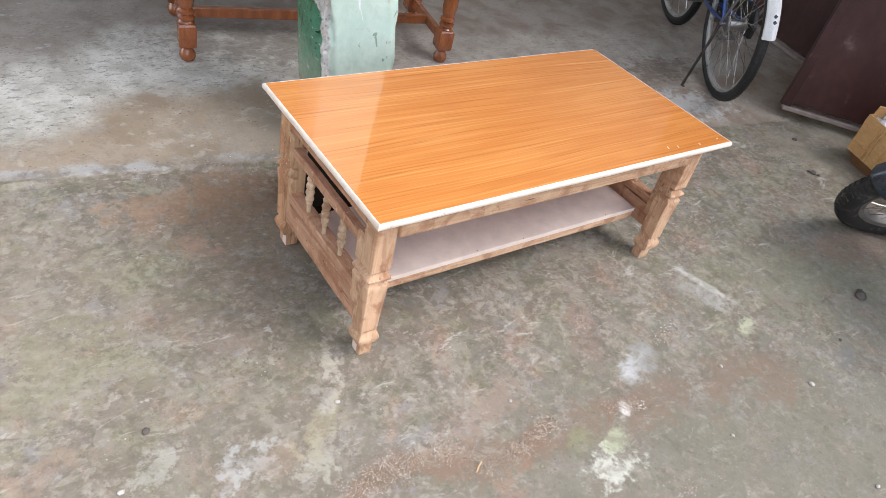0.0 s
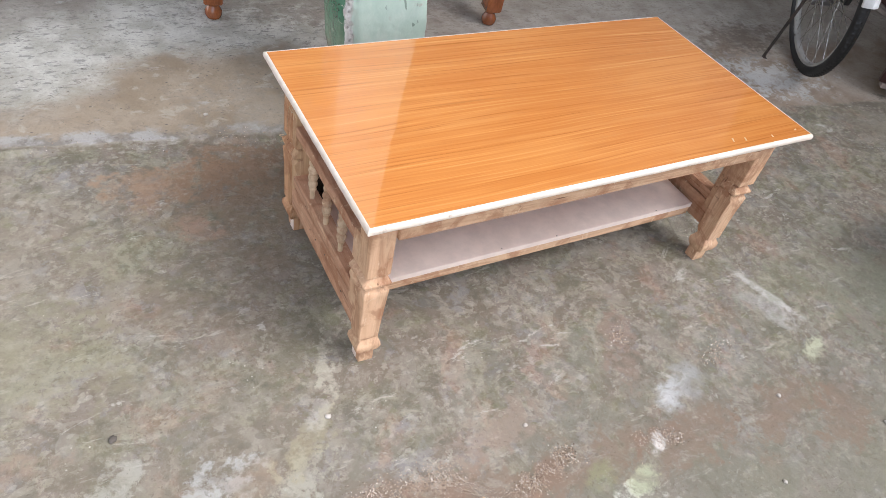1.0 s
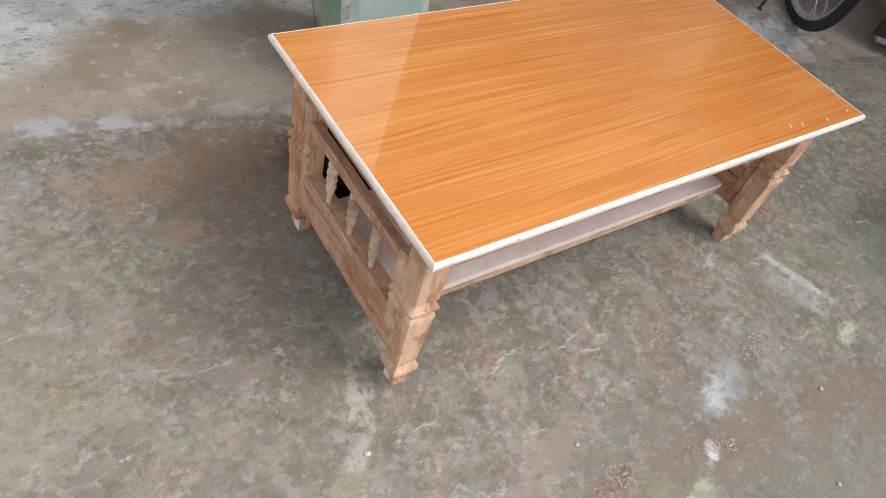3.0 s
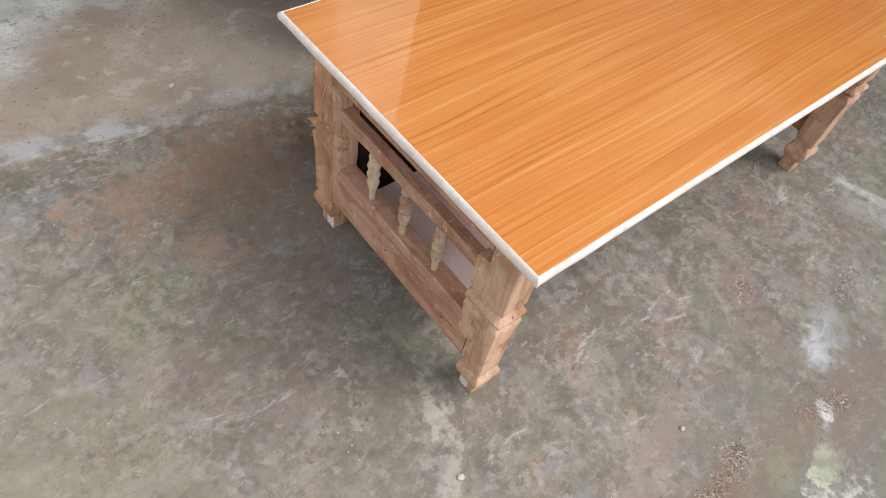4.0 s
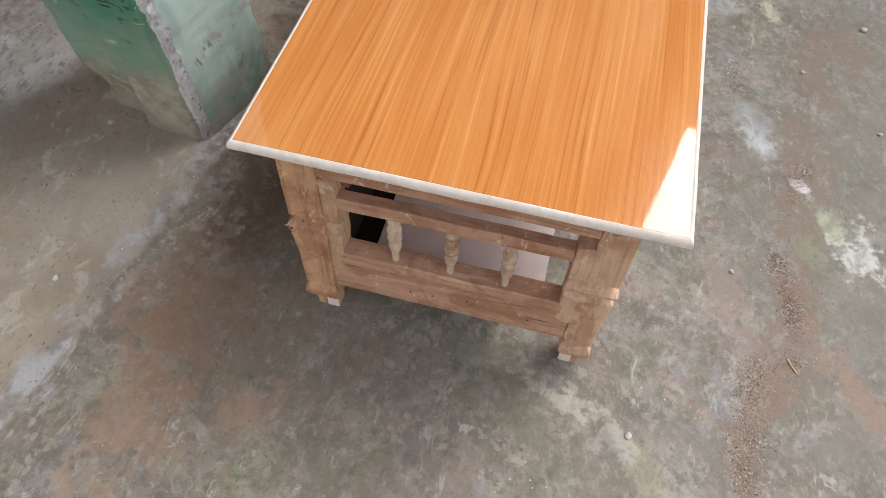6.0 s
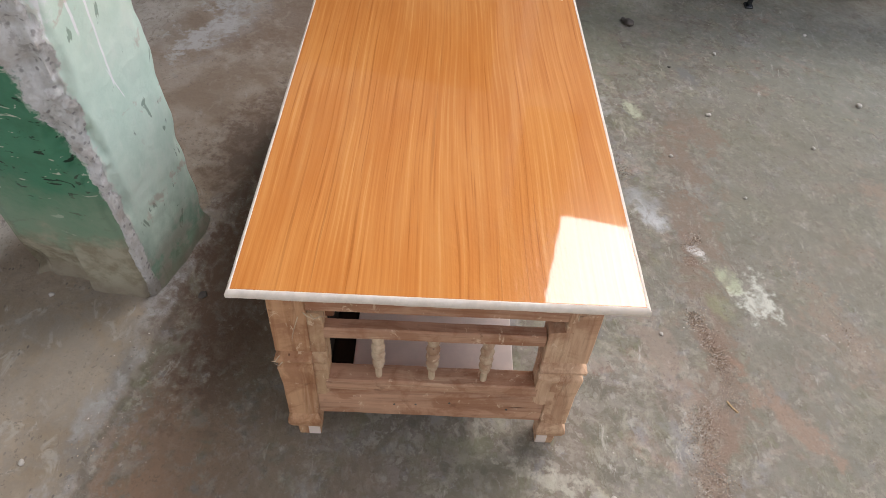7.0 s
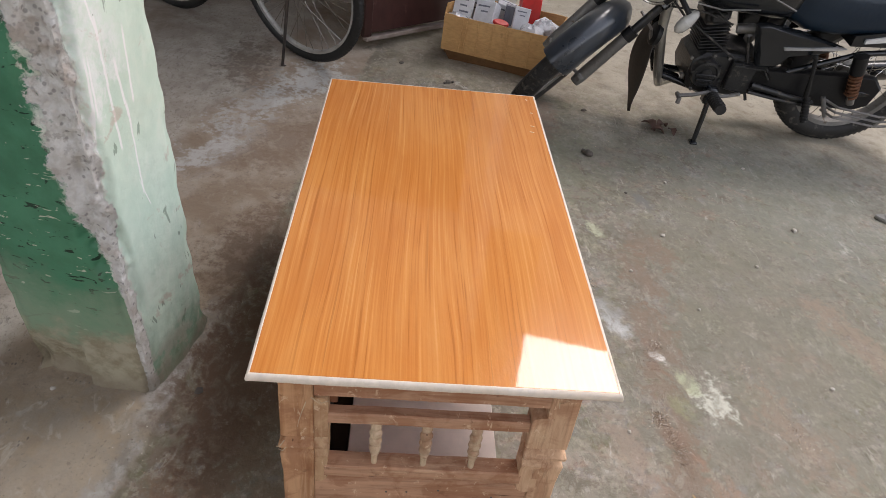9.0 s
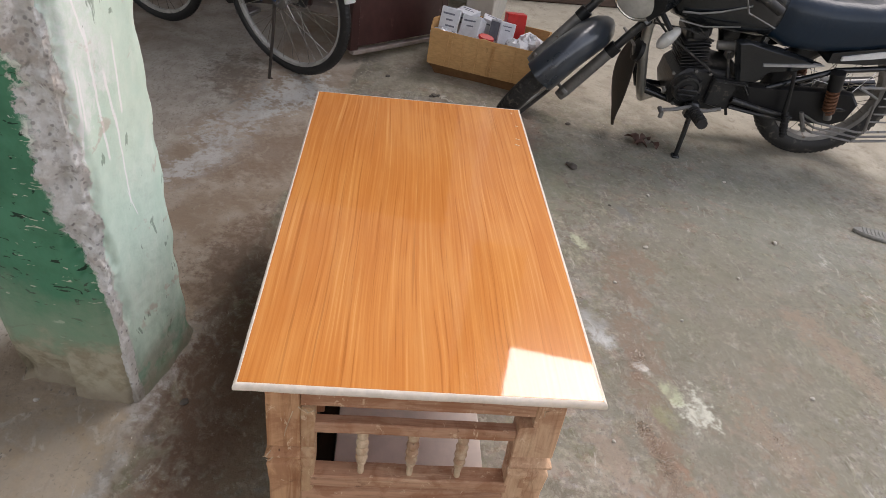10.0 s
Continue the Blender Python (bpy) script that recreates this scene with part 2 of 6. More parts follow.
def raw_wood(name, light, mid, dark, stretch, dust=0.35):
    """Planed, unfinished timber with the grain along the longest stretch."""
    k = Nodes(name)
    v = k.where(stretch)
    warp = k.noise(k.where(tuple(s * 0.25 for s in stretch)), 2.0, 3, 0.5, 0.6)
    rings = k.noise(k.n("CombineXYZ", X=k.math("MULTIPLY", warp, 9.0), Y=k.noise(v, 1.0, 5)).outputs[0], 3.0, 4)
    grain = k.noise(v, 4.5, 7, 0.65)
    blot = k.noise(k.where(), 14, 7, 0.66, 0.6)
    col = k.mix(k.step(rings, 0.35, 0.65), mid, light)
    col = k.mix(k.math("MULTIPLY", k.step(grain, 0.5, 0.68), 0.36), col, dark)
    col = k.mix(k.math("MULTIPLY", k.step(blot, 0.5, 0.72), dust), col, tuple(min(0.8, 1.5 * c) for c in light))
    col = k.mix(k.math("MULTIPLY", k.step(k.noise(k.where(), 26, 6, 0.72), 0.60, 0.70), 0.55), col, tuple(0.5 * c for c in dark))
    worn = k.noise(k.where(tuple(0.4 * q for q in stretch)), 3.0, 7, 0.7, 0.8)
    col = k.mix(k.math("MULTIPLY", k.step(worn, 0.58, 0.64), 0.5), col, (0.70, 0.50, 0.33))
    saw = k.noise(k.where(tuple(q * 1.6 for q in stretch)), 2.2, 6, 0.7, 0.3)
    col = k.mix(k.math("MULTIPLY", k.step(saw, 0.57, 0.66), 0.2), col, tuple(0.55 * c for c in dark))
    col = k.mix(k.math("MULTIPLY", k.step(k.noise(k.where(tuple(q * 0.5 for q in stretch)), 1.3, 5, 0.6, 0.6), 0.52, 0.62), 0.55), col, tuple(min(0.8, 1.25 * c) for c in light))
    red = k.noise(k.where(), 13, 6, 0.62, 0.7)
    col = k.mix(k.math("MULTIPLY", k.step(red, 0.47, 0.60), 0.55), col, (0.30, 0.125, 0.06))
    torn = k.noise(k.where((1.0, 1.0, 0.5)), 46, 5, 0.7, 1.2)
    col = k.mix(k.math("MULTIPLY", k.step(torn, 0.60, 0.66), 0.6), col, (0.74, 0.56, 0.38))
    knot = k.math("MULTIPLY", k.step(k.voro(k.where(tuple(max(1.0, s * 0.35) for s in stretch)), 4.5), 0.10, 0.04), 0.8)
    col = k.mix(knot, col, tuple(0.45 * c for c in dark))
    return k.out(col, 0.78, 0.0, k.bump(grain, 0.35, 0.003, k.bump(blot, 0.15, 0.006)), spec=0.25)


LIGHTW, MIDW, DARKW = (0.62, 0.405, 0.255), (0.49, 0.285, 0.168), (0.25, 0.115, 0.06)
M_LAM = laminate()
M_WOOD_X = raw_wood("raw_timber_long", LIGHTW, MIDW, DARKW, (2.2, 30, 30))
M_WOOD_Y = raw_wood("raw_timber_cross", (0.49, 0.285, 0.178), (0.38, 0.192, 0.112), (0.19, 0.082, 0.046), (30, 2.2, 30), 0.3)
M_WOOD_Z = raw_wood("raw_timber_upright", LIGHTW, MIDW, DARKW, (28, 28, 2.2), 0.4)
M_STILE = raw_wood("raw_timber_stile", (0.55, 0.365, 0.215), (0.44, 0.258, 0.14), (0.26, 0.12, 0.06), (26, 26, 2.6), 0.3)
M_LEG_RED = raw_wood("red_brown_timber_upright", (0.54, 0.315, 0.175), (0.41, 0.205, 0.10), (0.20, 0.082, 0.038), (28, 28, 2.2), 0.3)
# timber darkened well below the other wood to stand for shade in the corners
M_BLOCK = raw_wood("shaded_corner_timber", (0.22, 0.115, 0.075), (0.16, 0.078, 0.05), (0.09, 0.042, 0.026), (26, 26, 3), 0.1)
M_SPINDLE = raw_wood("pale_turned_wood", (0.58, 0.44, 0.30), (0.50, 0.37, 0.245), (0.34, 0.235, 0.145), (30, 30, 5), 0.3)
# near-black so the gap under the table's far side reads as shade
M_SHADE = plain("shade_black_board", (0.020, 0.013, 0.008), (0.032, 0.021, 0.013), 6, 0.75, bump=0.1, bscale=50, stretch=(1, 8, 8), spec=0.2)
M_LIP = plain("white_primed_lipping", (0.86, 0.77, 0.66), (0.78, 0.67, 0.55), 14, 0.55, bump=0.2, bscale=90, dirt=(0.42, 0.30, 0.20), dirt_at=0.66)
M_PLY = plain("pink_primed_board", (0.84, 0.71, 0.62), (0.78, 0.65, 0.56), 6, 0.5, bump=0.02, bscale=22, dirt=(0.70, 0.56, 0.47), dirt_at=0.66)
M_CHIP = plain("bare_chip", (0.72, 0.50, 0.27), (0.68, 0.44, 0.2), 30, 0.8)
M_VARN = plain("red_brown_varnish", (0.24, 0.066, 0.020), (0.38, 0.118, 0.036), 5, 0.18, bump=0.08, bscale=50, stretch=(6, 6, 2), coat=0.6, dirt=(0.12, 0.035, 0.012), dirt_at=0.62)
M_RUBBER = plain("worn_rubber", (0.014, 0.0135, 0.0135), (0.026, 0.025, 0.024), 9, 0.6, bump=0.3, bscale=120, dirt=(0.13, 0.12, 0.105), dirt_at=0.55)
M_TYRE = plain("black_cycle_tyre", (0.008, 0.008, 0.008), (0.014, 0.014, 0.014), 9, 0.55, bump=0.2, bscale=120, dirt=(0.05, 0.047, 0.042), dirt_at=0.66)
M_RIM = plain("worn_pale_rim", (0.50, 0.49, 0.46), (0.34, 0.33, 0.31), 14, 0.45, 0.4, 0.1, 80, dirt=(0.10, 0.08, 0.06), dirt_at=0.58)
M_BLACK = plain("black_paint", (0.007, 0.009, 0.011), (0.012, 0.014, 0.016), 6, 0.22, bump=0.03, bscale=30, spec=0.4, coat=0.45, dirt=(0.03, 0.027, 0.023), dirt_at=0.70)
M_FENDER = plain("blue_black_fender_paint", (0.020, 0.027, 0.037), (0.034, 0.043, 0.056), 9, 0.30, bump=0.04, bscale=30, coat=0.5, dirt=(0.15, 0.15, 0.15), dirt_at=0.64, rvar=0.16)
M_VINYL = plain("blue_black_seat_vinyl", (0.004, 0.014, 0.028), (0.007, 0.020, 0.038), 6, 0.34, bump=0.3, bscale=12, spec=0.35, coat=0.12, bdist=0.014)
M_PLASTIC = plain("black_plastic", (0.009, 0.009, 0.010), (0.014, 0.014, 0.014), 8, 0.45, bump=0.12, bscale=90, spec=0.35, dirt=(0.045, 0.04, 0.032), dirt_at=0.66)
M_ENGINE = plain("greasy_cast_metal", (0.014, 0.0145, 0.0155), (0.030, 0.030, 0.030), 14, 0.36, 0.1, 0.3, 90, dirt=(0.10, 0.09, 0.072), dirt_at=0.56)
M_ALLOY = plain("dull_alloy", (0.27, 0.262, 0.25), (0.19, 0.183, 0.172), 12, 0.55, 0.6, 0.15, 90, dirt=(0.16, 0.125, 0.09), dirt_at=0.57)
M_CHROME = plain("spotted_chrome", (0.62, 0.60, 0.57), (0.5, 0.48, 0.45), 20, 0.22, 1.0, 0.08, 120, dirt=(0.19, 0.10, 0.05), dirt_at=0.63)
M_PIPE = plain("heat_stained_pipe", (0.55, 0.54, 0.51), (0.40, 0.38, 0.35), 9, 0.34, 0.9, 0.15, 80, dirt=(0.15, 0.12, 0.09), dirt_at=0.6)
M_SILVER = plain("silver_trim", (0.55, 0.56, 0.57), (0.45, 0.46, 0.47), 12, 0.32, 0.6, 0.05, 60)
M_RUST = plain("rusty_spring", (0.20, 0.085, 0.04), (0.12, 0.05, 0.025), 30, 0.7, 0.3, 0.3, 140)
M_SMOKE = plain("clear_lamp_plastic", (0.55, 0.54, 0.5), (0.45, 0.44, 0.4), 20, 0.12, 0.0, 0.05, 60, coat=1.0)
M_FLAP = plain("mud_flap_rubber", (0.035, 0.028, 0.023), (0.06, 0.048, 0.038), 7, 0.7, bump=0.2, bscale=80, dirt=(0.14, 0.11, 0.08), dirt_at=0.62)
M_BLUE = plain("blue_cycle_paint", (0.012, 0.05, 0.20), (0.016, 0.06, 0.24), 8, 0.3, bump=0.05, coat=0.5, dirt=(0.05, 0.045, 0.04), dirt_at=0.62)
M_STAND = plain("rusty_dark_steel", (0.03, 0.024, 0.02), (0.06, 0.042, 0.032), 20, 0.6, 0.3, 0.2, 120, dirt=(0.30, 0.24, 0.19), dirt_at=0.62)
M_WHITE = plain("chipped_white_paint", (0.74, 0.74, 0.73), (0.66, 0.66, 0.64), 9, 0.45, bump=0.1, dirt=(0.09, 0.08, 0.075), dirt_at=0.63)
M_STEEL = plain("dull_steel", (0.34, 0.33, 0.32), (0.25, 0.24, 0.225), 15, 0.4, 0.9, 0.1, 80, dirt=(0.15, 0.09, 0.055), dirt_at=0.6)
M_MAROON = plain("maroon_door_paint", (0.042, 0.016, 0.014), (0.072, 0.030, 0.026), 4, 0.40, bump=0.12, bscale=30, dirt=(0.15, 0.09, 0.078), dirt_at=0.60, stretch=(1, 1, 0.6))
M_EDGE = plain("weathered_door_edge", (0.36, 0.30, 0.265), (0.24, 0.18, 0.155), 12, 0.7, bump=0.3, bscale=50)
M_CARTON = plain("brown_cardboard", (0.58, 0.335, 0.14), (0.66, 0.40, 0.175), 5, 0.8, bump=0.12, bscale=45, stretch=(1, 1, 2.5), dirt=(0.27, 0.15, 0.07), dirt_at=0.66, spec=0.2)
M_CARTON_DARK = plain("shaded_cardboard", (0.19, 0.095, 0.043), (0.24, 0.125, 0.058), 5, 0.85, bump=0.15, bscale=45, spec=0.2)
M_PACK = plain("white_carton_board", (0.72, 0.73, 0.75), (0.64, 0.65, 0.68), 9, 0.5, bump=0.04)
M_PRINT_DARK = plain("grey_print_and_dark_end", (0.20, 0.21, 0.25), (0.15, 0.16, 0.2), 20, 0.6, bump=0)
M_RED = plain("red_carton_board", (0.62, 0.035, 0.03), (0.55, 0.03, 0.025), 10, 0.4, bump=0.03)
M_FOIL = plain("crumpled_clear_bag", (0.66, 0.67, 0.69), (0.5, 0.51, 0.54), 16, 0.2, bump=0.5, bscale=28, coat=0.6, bdist=0.01)
M_STONE = plain("pebble", (0.60, 0.56, 0.50), (0.5, 0.46, 0.40), 40, 0.8, bump=0.2)
M_DARKSTONE = plain("dark_rubble", (0.09, 0.078, 0.066), (0.14, 0.12, 0.10), 40, 0.85, bump=0.3)
M_LEAF = plain("dried_leaf", (0.10, 0.052, 0.038), (0.19, 0.115, 0.09), 20, 0.75, bump=0.3)


def sandy_grit():
    """Grains of mixed tone, each one its own colour."""
    k = Nodes("sandy_grit")
    rnd = k.n("NewGeometry").outputs["Random Per Island"]
    col = k.mix(k.step(rnd, 0.20, 0.30), (0.14, 0.10, 0.07), (0.36, 0.265, 0.19))
    col = k.mix(k.step(rnd, 0.52, 0.62), col, (0.54, 0.43, 0.33))
    col = k.mix(k.step(rnd, 0.82, 0.86), col, (0.76, 0.70, 0.62))
    return k.out(col, 0.9, 0.0, spec=0.2)


M_GRIT = sandy_grit()
M_SOLE = plain("dusty_grey_sole", (0.24, 0.235, 0.215), (0.30, 0.29, 0.265), 25, 0.8, bump=0.2, dirt=(0.12, 0.11, 0.10), dirt_at=0.62)
M_TIMBER = plain("weathered_beam", (0.075, 0.045, 0.032), (0.11, 0.07, 0.05), 6, 0.8, bump=0.3, stretch=(8, 1, 8))
M_WALL = plain("lime_washed_wall", (0.50, 0.48, 0.43), (0.42, 0.40, 0.35), 2.2, 0.85, bump=0.25, bscale=18, dirt=(0.27, 0.24, 0.20), dirt_at=0.6, spec=0.2)
M_FACADE = plain("grey_plaster", (0.36, 0.335, 0.30), (0.29, 0.265, 0.24), 1.4, 0.9, bump=0.2, bscale=12, spec=0.2)
M_CEIL = plain("stained_ceiling", (0.42, 0.40, 0.37), (0.34, 0.32, 0.29), 1.6, 0.9, bump=0.2, bscale=14, dirt=(0.2, 0.175, 0.145), dirt_at=0.6, spec=0.2)
M_INK = plain("blue_ink", (0.03, 0.09, 0.30), (0.03, 0.08, 0.26), 20, 0.6, bump=0)


def cement():
    k = Nodes("worn_cement_floor")
    v = k.where((1, 1, 1), False)
    s = k.n("SeparateXYZ", Vector=v)
    x, y = s.outputs[0], s.outputs[1]
    mid = k.noise(v, 6.5, 7, 0.6, 0.4)
    soft = k.noise(v, 26, 4, 0.55, 0.5)
    fine = k.noise(v, 48, 6, 0.62)
    grit = k.noise(v, 190, 3, 0.6)
    warp = k.t.nodes.new("ShaderNodeVectorMath")
    warp.operation = "MULTIPLY_ADD"
    k.put(warp.inputs[0], k.n("TexNoise", Vector=v, Scale=7.0, Detail=5.0).outputs["Color"])
    warp.inputs[1].default_value = (0.045, 0.045, 0.0)
    k.put(warp.inputs[2], v)
    wv = warp.outputs[0]
    # bare cement, beige to grey
    col = k.mix(k.step(mid, 0.36, 0.64), (0.208, 0.173, 0.134), (0.262, 0.226, 0.182))
    cool = k.noise(wv, 3.1, 7, 0.62)
    col = k.mix(k.math("MULTIPLY", k.step(cool, 0.50, 0.64), 0.6), col, (0.272, 0.264, 0.250))
    # clumped mottling: three independent fields of tint
    tint = k.n("SeparateColor", Color=k.n("TexNoise", Vector=wv, Scale=15.0, Detail=7.0, Roughness=0.68).outputs["Color"]).outputs
    tint2 = k.n("SeparateColor", Color=k.n("TexNoise", Vector=wv, Scale=42.0, Detail=5.0, Roughness=0.68).outputs["Color"]).outputs
    col = k.mix(k.math("MULTIPLY", k.step(tint[0], 0.50, 0.57), 0.62), col, (0.165, 0.138, 0.10))
    col = k.mix(k.math("MULTIPLY", k.step(tint[1], 0.52, 0.59), 0.5), col, (0.36, 0.325, 0.255))
    col = k.mix(k.math("MULTIPLY", k.step(tint[2], 0.53, 0.62), 0.50), col, (0.285, 0.282, 0.28))
    col = k.mix(k.math("MULTIPLY", k.step(tint2[0], 0.51, 0.58), 0.60), col, (0.165, 0.138, 0.10))
    col = k.mix(k.math("MULTIPLY", k.step(tint2[1], 0.54, 0.61), 0.55), col, (0.42, 0.385, 0.31))
    # thin algae film, rust-brown and pinkish stains
    algae = k.noise(k.where((1.0, 1.3, 1), False), 5.5, 9, 0.70, 0.3)
    moss = k.mix(k.step(tint2[2], 0.42, 0.58), (0.15, 0.152, 0.082), (0.30, 0.295, 0.195))
    col = k.mix(k.math("MULTIPLY", k.step(algae, 0.48, 0.60), 0.52), col, moss)
    rust = k.noise(k.where((1.2, 0.9, 1), False), 5.6, 8, 0.66, 0.5)
    col = k.mix(k.math("MULTIPLY", k.step(rust, 0.54, 0.64), 0.48), col, k.mix(k.step(tint2[2], 0.4, 0.6), (0.27, 0.155, 0.105), (0.40, 0.28, 0.21)))
    dark = k.noise(wv, 14, 8, 0.66)
    col = k.mix(k.math("MULTIPLY", k.step(dark, 0.54, 0.68), 0.34), col, (0.19, 0.168, 0.136))
    cloud = k.noise(wv, 8.5, 6, 0.62)
    col = k.mix(k.math("MULTIPLY", k.step(cloud, 0.51, 0.59), 0.5), col, (0.135, 0.125, 0.092))
    cloud2 = k.noise(k.where((1.1, 0.8, 1), False), 11.0, 6, 0.62, 0.4)
    col = k.mix(k.math("MULTIPLY", k.step(cloud2, 0.54, 0.61), 0.45), col, (0.325, 0.298, 0.245))

    def chips(scale, cut, colour, amount, ox):
        """Small angular scabs and patches, each one cell."""
        nonlocal col
        o = k.t.nodes.new("ShaderNodeTexVoronoi")
        o.inputs["Scale"].default_value = scale
        k.put(o.inputs["Vector"], k.n("Mapping", Vector=wv, Location=(ox, ox * 0.7, 0), Rotation=(0, 0, ox), Scale=(1.0, 1.5, 1.0)).outputs[0])
        rnd = k.n("SeparateColor", Color=o.outputs["Color"]).outputs[0]
        near = k.step(k.math("ADD", o.outputs["Distance"], k.math("MULTIPLY_ADD", fine, 0.9, -0.45)), 0.55, 0.40)
        on = k.math("MULTIPLY", k.step(rnd, cut, cut + 0.01), near)
        on = k.math("MULTIPLY", on, k.step(k.noise(k.n("Mapping", Vector=v, Location=(ox, 2.0, 0)).outputs[0], 4.0, 4, 0.6), 0.44, 0.56))
        col = k.mix(k.math("MULTIPLY", on, amount), col, colour)

    chips(40, 0.76, (0.115, 0.103, 0.078), 0.42, 0.3)
    chips(34, 0.84, (0.36, 0.34, 0.28), 0.32, 1.7)
    chips(62, 0.92, (0.50, 0.48, 0.41), 0.32, 3.1)
    chips(46, 0.82, (0.17, 0.175, 0.09), 0.40, 4.4)
    # pale flakes where the skin has come off
    cell = k.n("Mapping", Vector=wv, Rotation=(0, 0, 0.5), Scale=(1.0, 1.7, 1.0)).outputs[0]
    flake = k.math("MULTIPLY", k.step(k.noise(cell, 30, 5, 0.6, 0.5), 0.54, 0.64), k.step(k.noise(v, 3.1, 5, 0.6), 0.46, 0.60))
    col = k.mix(k.math("MULTIPLY", flake, 0.3), col, k.mix(k.step(fine, 0.42, 0.58), (0.40, 0.385, 0.285), (0.50, 0.475, 0.385)))
    flake2 = k.noise(k.where((1.0, 1.5, 1), False), 17, 7, 0.64, 0.7)
    col = k.mix(k.math("MULTIPLY", k.step(flake2, 0.56, 0.64), 0.34), col, (0.42, 0.385, 0.30))
    scuff = k.noise(k.where((1.0, 2.6, 1), False), 6.0, 9, 0.74, 0.9)
    col = k.mix(k.math("MULTIPLY", k.step(scuff, 0.60, 0.66), 0.6), col, (0.56, 0.535, 0.47))
    scuff2 = k.noise(k.n("Mapping", Vector=wv, Rotation=(0, 0, 0.9), Scale=(1.0, 4.5, 1.0)).outputs[0], 9.0, 6, 0.66)
    col = k.mix(k.math("MULTIPLY", k.step(scuff2, 0.62, 0.68), 0.5), col, (0.52, 0.49, 0.41))
    col = k.mix(k.math("MULTIPLY", k.step(fine, 0.55, 0.68), 0.2), col, (0.175, 0.15, 0.118))
    chalk = k.math("MULTIPLY", k.step(k.voro(v, 62), 0.13, 0.07), k.step(k.noise(v, 5.0, 4), 0.56, 0.66))
    col = k.mix(k.math("MULTIPLY", chalk, 0.85), col, (0.66, 0.62, 0.54))
    holes = k.math("MULTIPLY", k.step(k.voro(wv, 37), 0.12, 0.07), k.step(k.noise(v, 7.0, 4), 0.54, 0.64))
    col = k.mix(k.math("MULTIPLY", holes, 0.7), col, (0.085, 0.072, 0.058))

    def spot(cx, cy, rx, ry, turn, c, amount, ragged=0.9):
        nonlocal col
        a = radians(turn)
        dx, dy = k.math("SUBTRACT", x, cx), k.math("SUBTRACT", y, cy)
        p = k.math("ADD", k.math("MULTIPLY", dx, math.cos(a) / rx), k.math("MULTIPLY", dy, math.sin(a) / rx))
        q = k.math("ADD", k.math("MULTIPLY", dx, -math.sin(a) / ry), k.math("MULTIPLY", dy, math.cos(a) / ry))
        d = k.math("SQRT", k.math("ADD", k.math("MULTIPLY", p, p), k.math("MULTIPLY", q, q)))
        d = k.math("ADD", d, k.math("MULTIPLY_ADD", dark, ragged * 2.4, -ragged * 1.2))
        d = k.math("ADD", d, k.math("MULTIPLY_ADD", fine, ragged * 1.6, -ragged * 0.8))
        broken = k.math("MULTIPLY_ADD", k.step(flake2, 0.36, 0.54), 0.6, 0.4)
        col = k.mix(k.math("MULTIPLY", k.math("MULTIPLY", k.step(d, 1.25, 0.45), broken), amount), col, c)

    # wide, faint differences of tone
    spot(-0.75, 0.45, 0.45, 0.45, 0, (0.37, 0.325, 0.25), 0.4, 1.2)
    spot(1.50, -1.15, 0.60, 0.50, 0, (0.285, 0.295, 0.245), 0.55, 1.4)
    spot(1.7, -0.35, 0.40, 0.40, 0, (0.275, 0.265, 0.215), 0.45, 1.2)
    spot(0.85, -0.75, 0.85, 0.55, -15, (0.195, 0.198, 0.155), 0.62, 1.5)
    spot(0.25, -0.45, 0.55, 0.30, 10, (0.205, 0.19, 0.145), 0.5, 1.5)
    spot(-0.35, -0.15, 0.45, 0.25, 25, (0.205, 0.185, 0.14), 0.45, 1.5)
    spot(0.75, -0.75, 0.6, 0.3, 15, (0.225, 0.20, 0.145), 0.4, 1.4)

    # inner slab, past the seam: tan strip, then pitted grey screed, then dull brown
    sy = k.math("ADD", k.math("MULTIPLY_ADD", x, 0.14, -0.825), y)
    wob = k.math("MULTIPLY_ADD", mid, 0.10, -0.05)
    inner = k.step(k.math("ADD", sy, k.math("MULTIPLY", wob, 0.4)), -0.008, 0.014)
    tan = k.mix(k.step(mid, 0.35, 0.65), (0.29, 0.228, 0.158), (0.385, 0.317, 0.235))
    tan = k.mix(k.math("MULTIPLY", k.step(soft, 0.48, 0.62), 0.4), tan, (0.27, 0.225, 0.175))
    tan = k.mix(k.math("MULTIPLY", k.step(flake2, 0.56, 0.64), 0.5), tan, (0.50, 0.46, 0.385))
    screed = k.mix(k.step(k.noise(v, 9, 8, 0.7), 0.38, 0.62), (0.41, 0.395, 0.335), (0.60, 0.59, 0.525))
    screed = k.mix(k.math("MULTIPLY", k.step(k.noise(k.where((1, 2.2, 1), False), 34, 5, 0.66, 0.5), 0.54, 0.62), 0.75), screed, (0.24, 0.232, 0.215))
    wob2 = k.math("MULTIPLY_ADD", k.noise(v, 2.6, 6, 0.6), 0.55, -0.28)
    far = k.math("SUBTRACT", k.math("ADD", sy, wob2), k.math("MULTIPLY", k.step(x, -0.45, 0.0), 0.22))
    ins = k.mix(k.step(far, 0.13, 0.27), tan, screed)
    # the dull brown is lowered further for shade under and behind the bench
    ins = k.mix(k.math("MULTIPLY", k.step(far, 0.50, 0.72), 0.85), ins, k.mix(k.step(mid, 0.35, 0.65), (0.175, 0.145, 0.118), (0.255, 0.222, 0.188)))
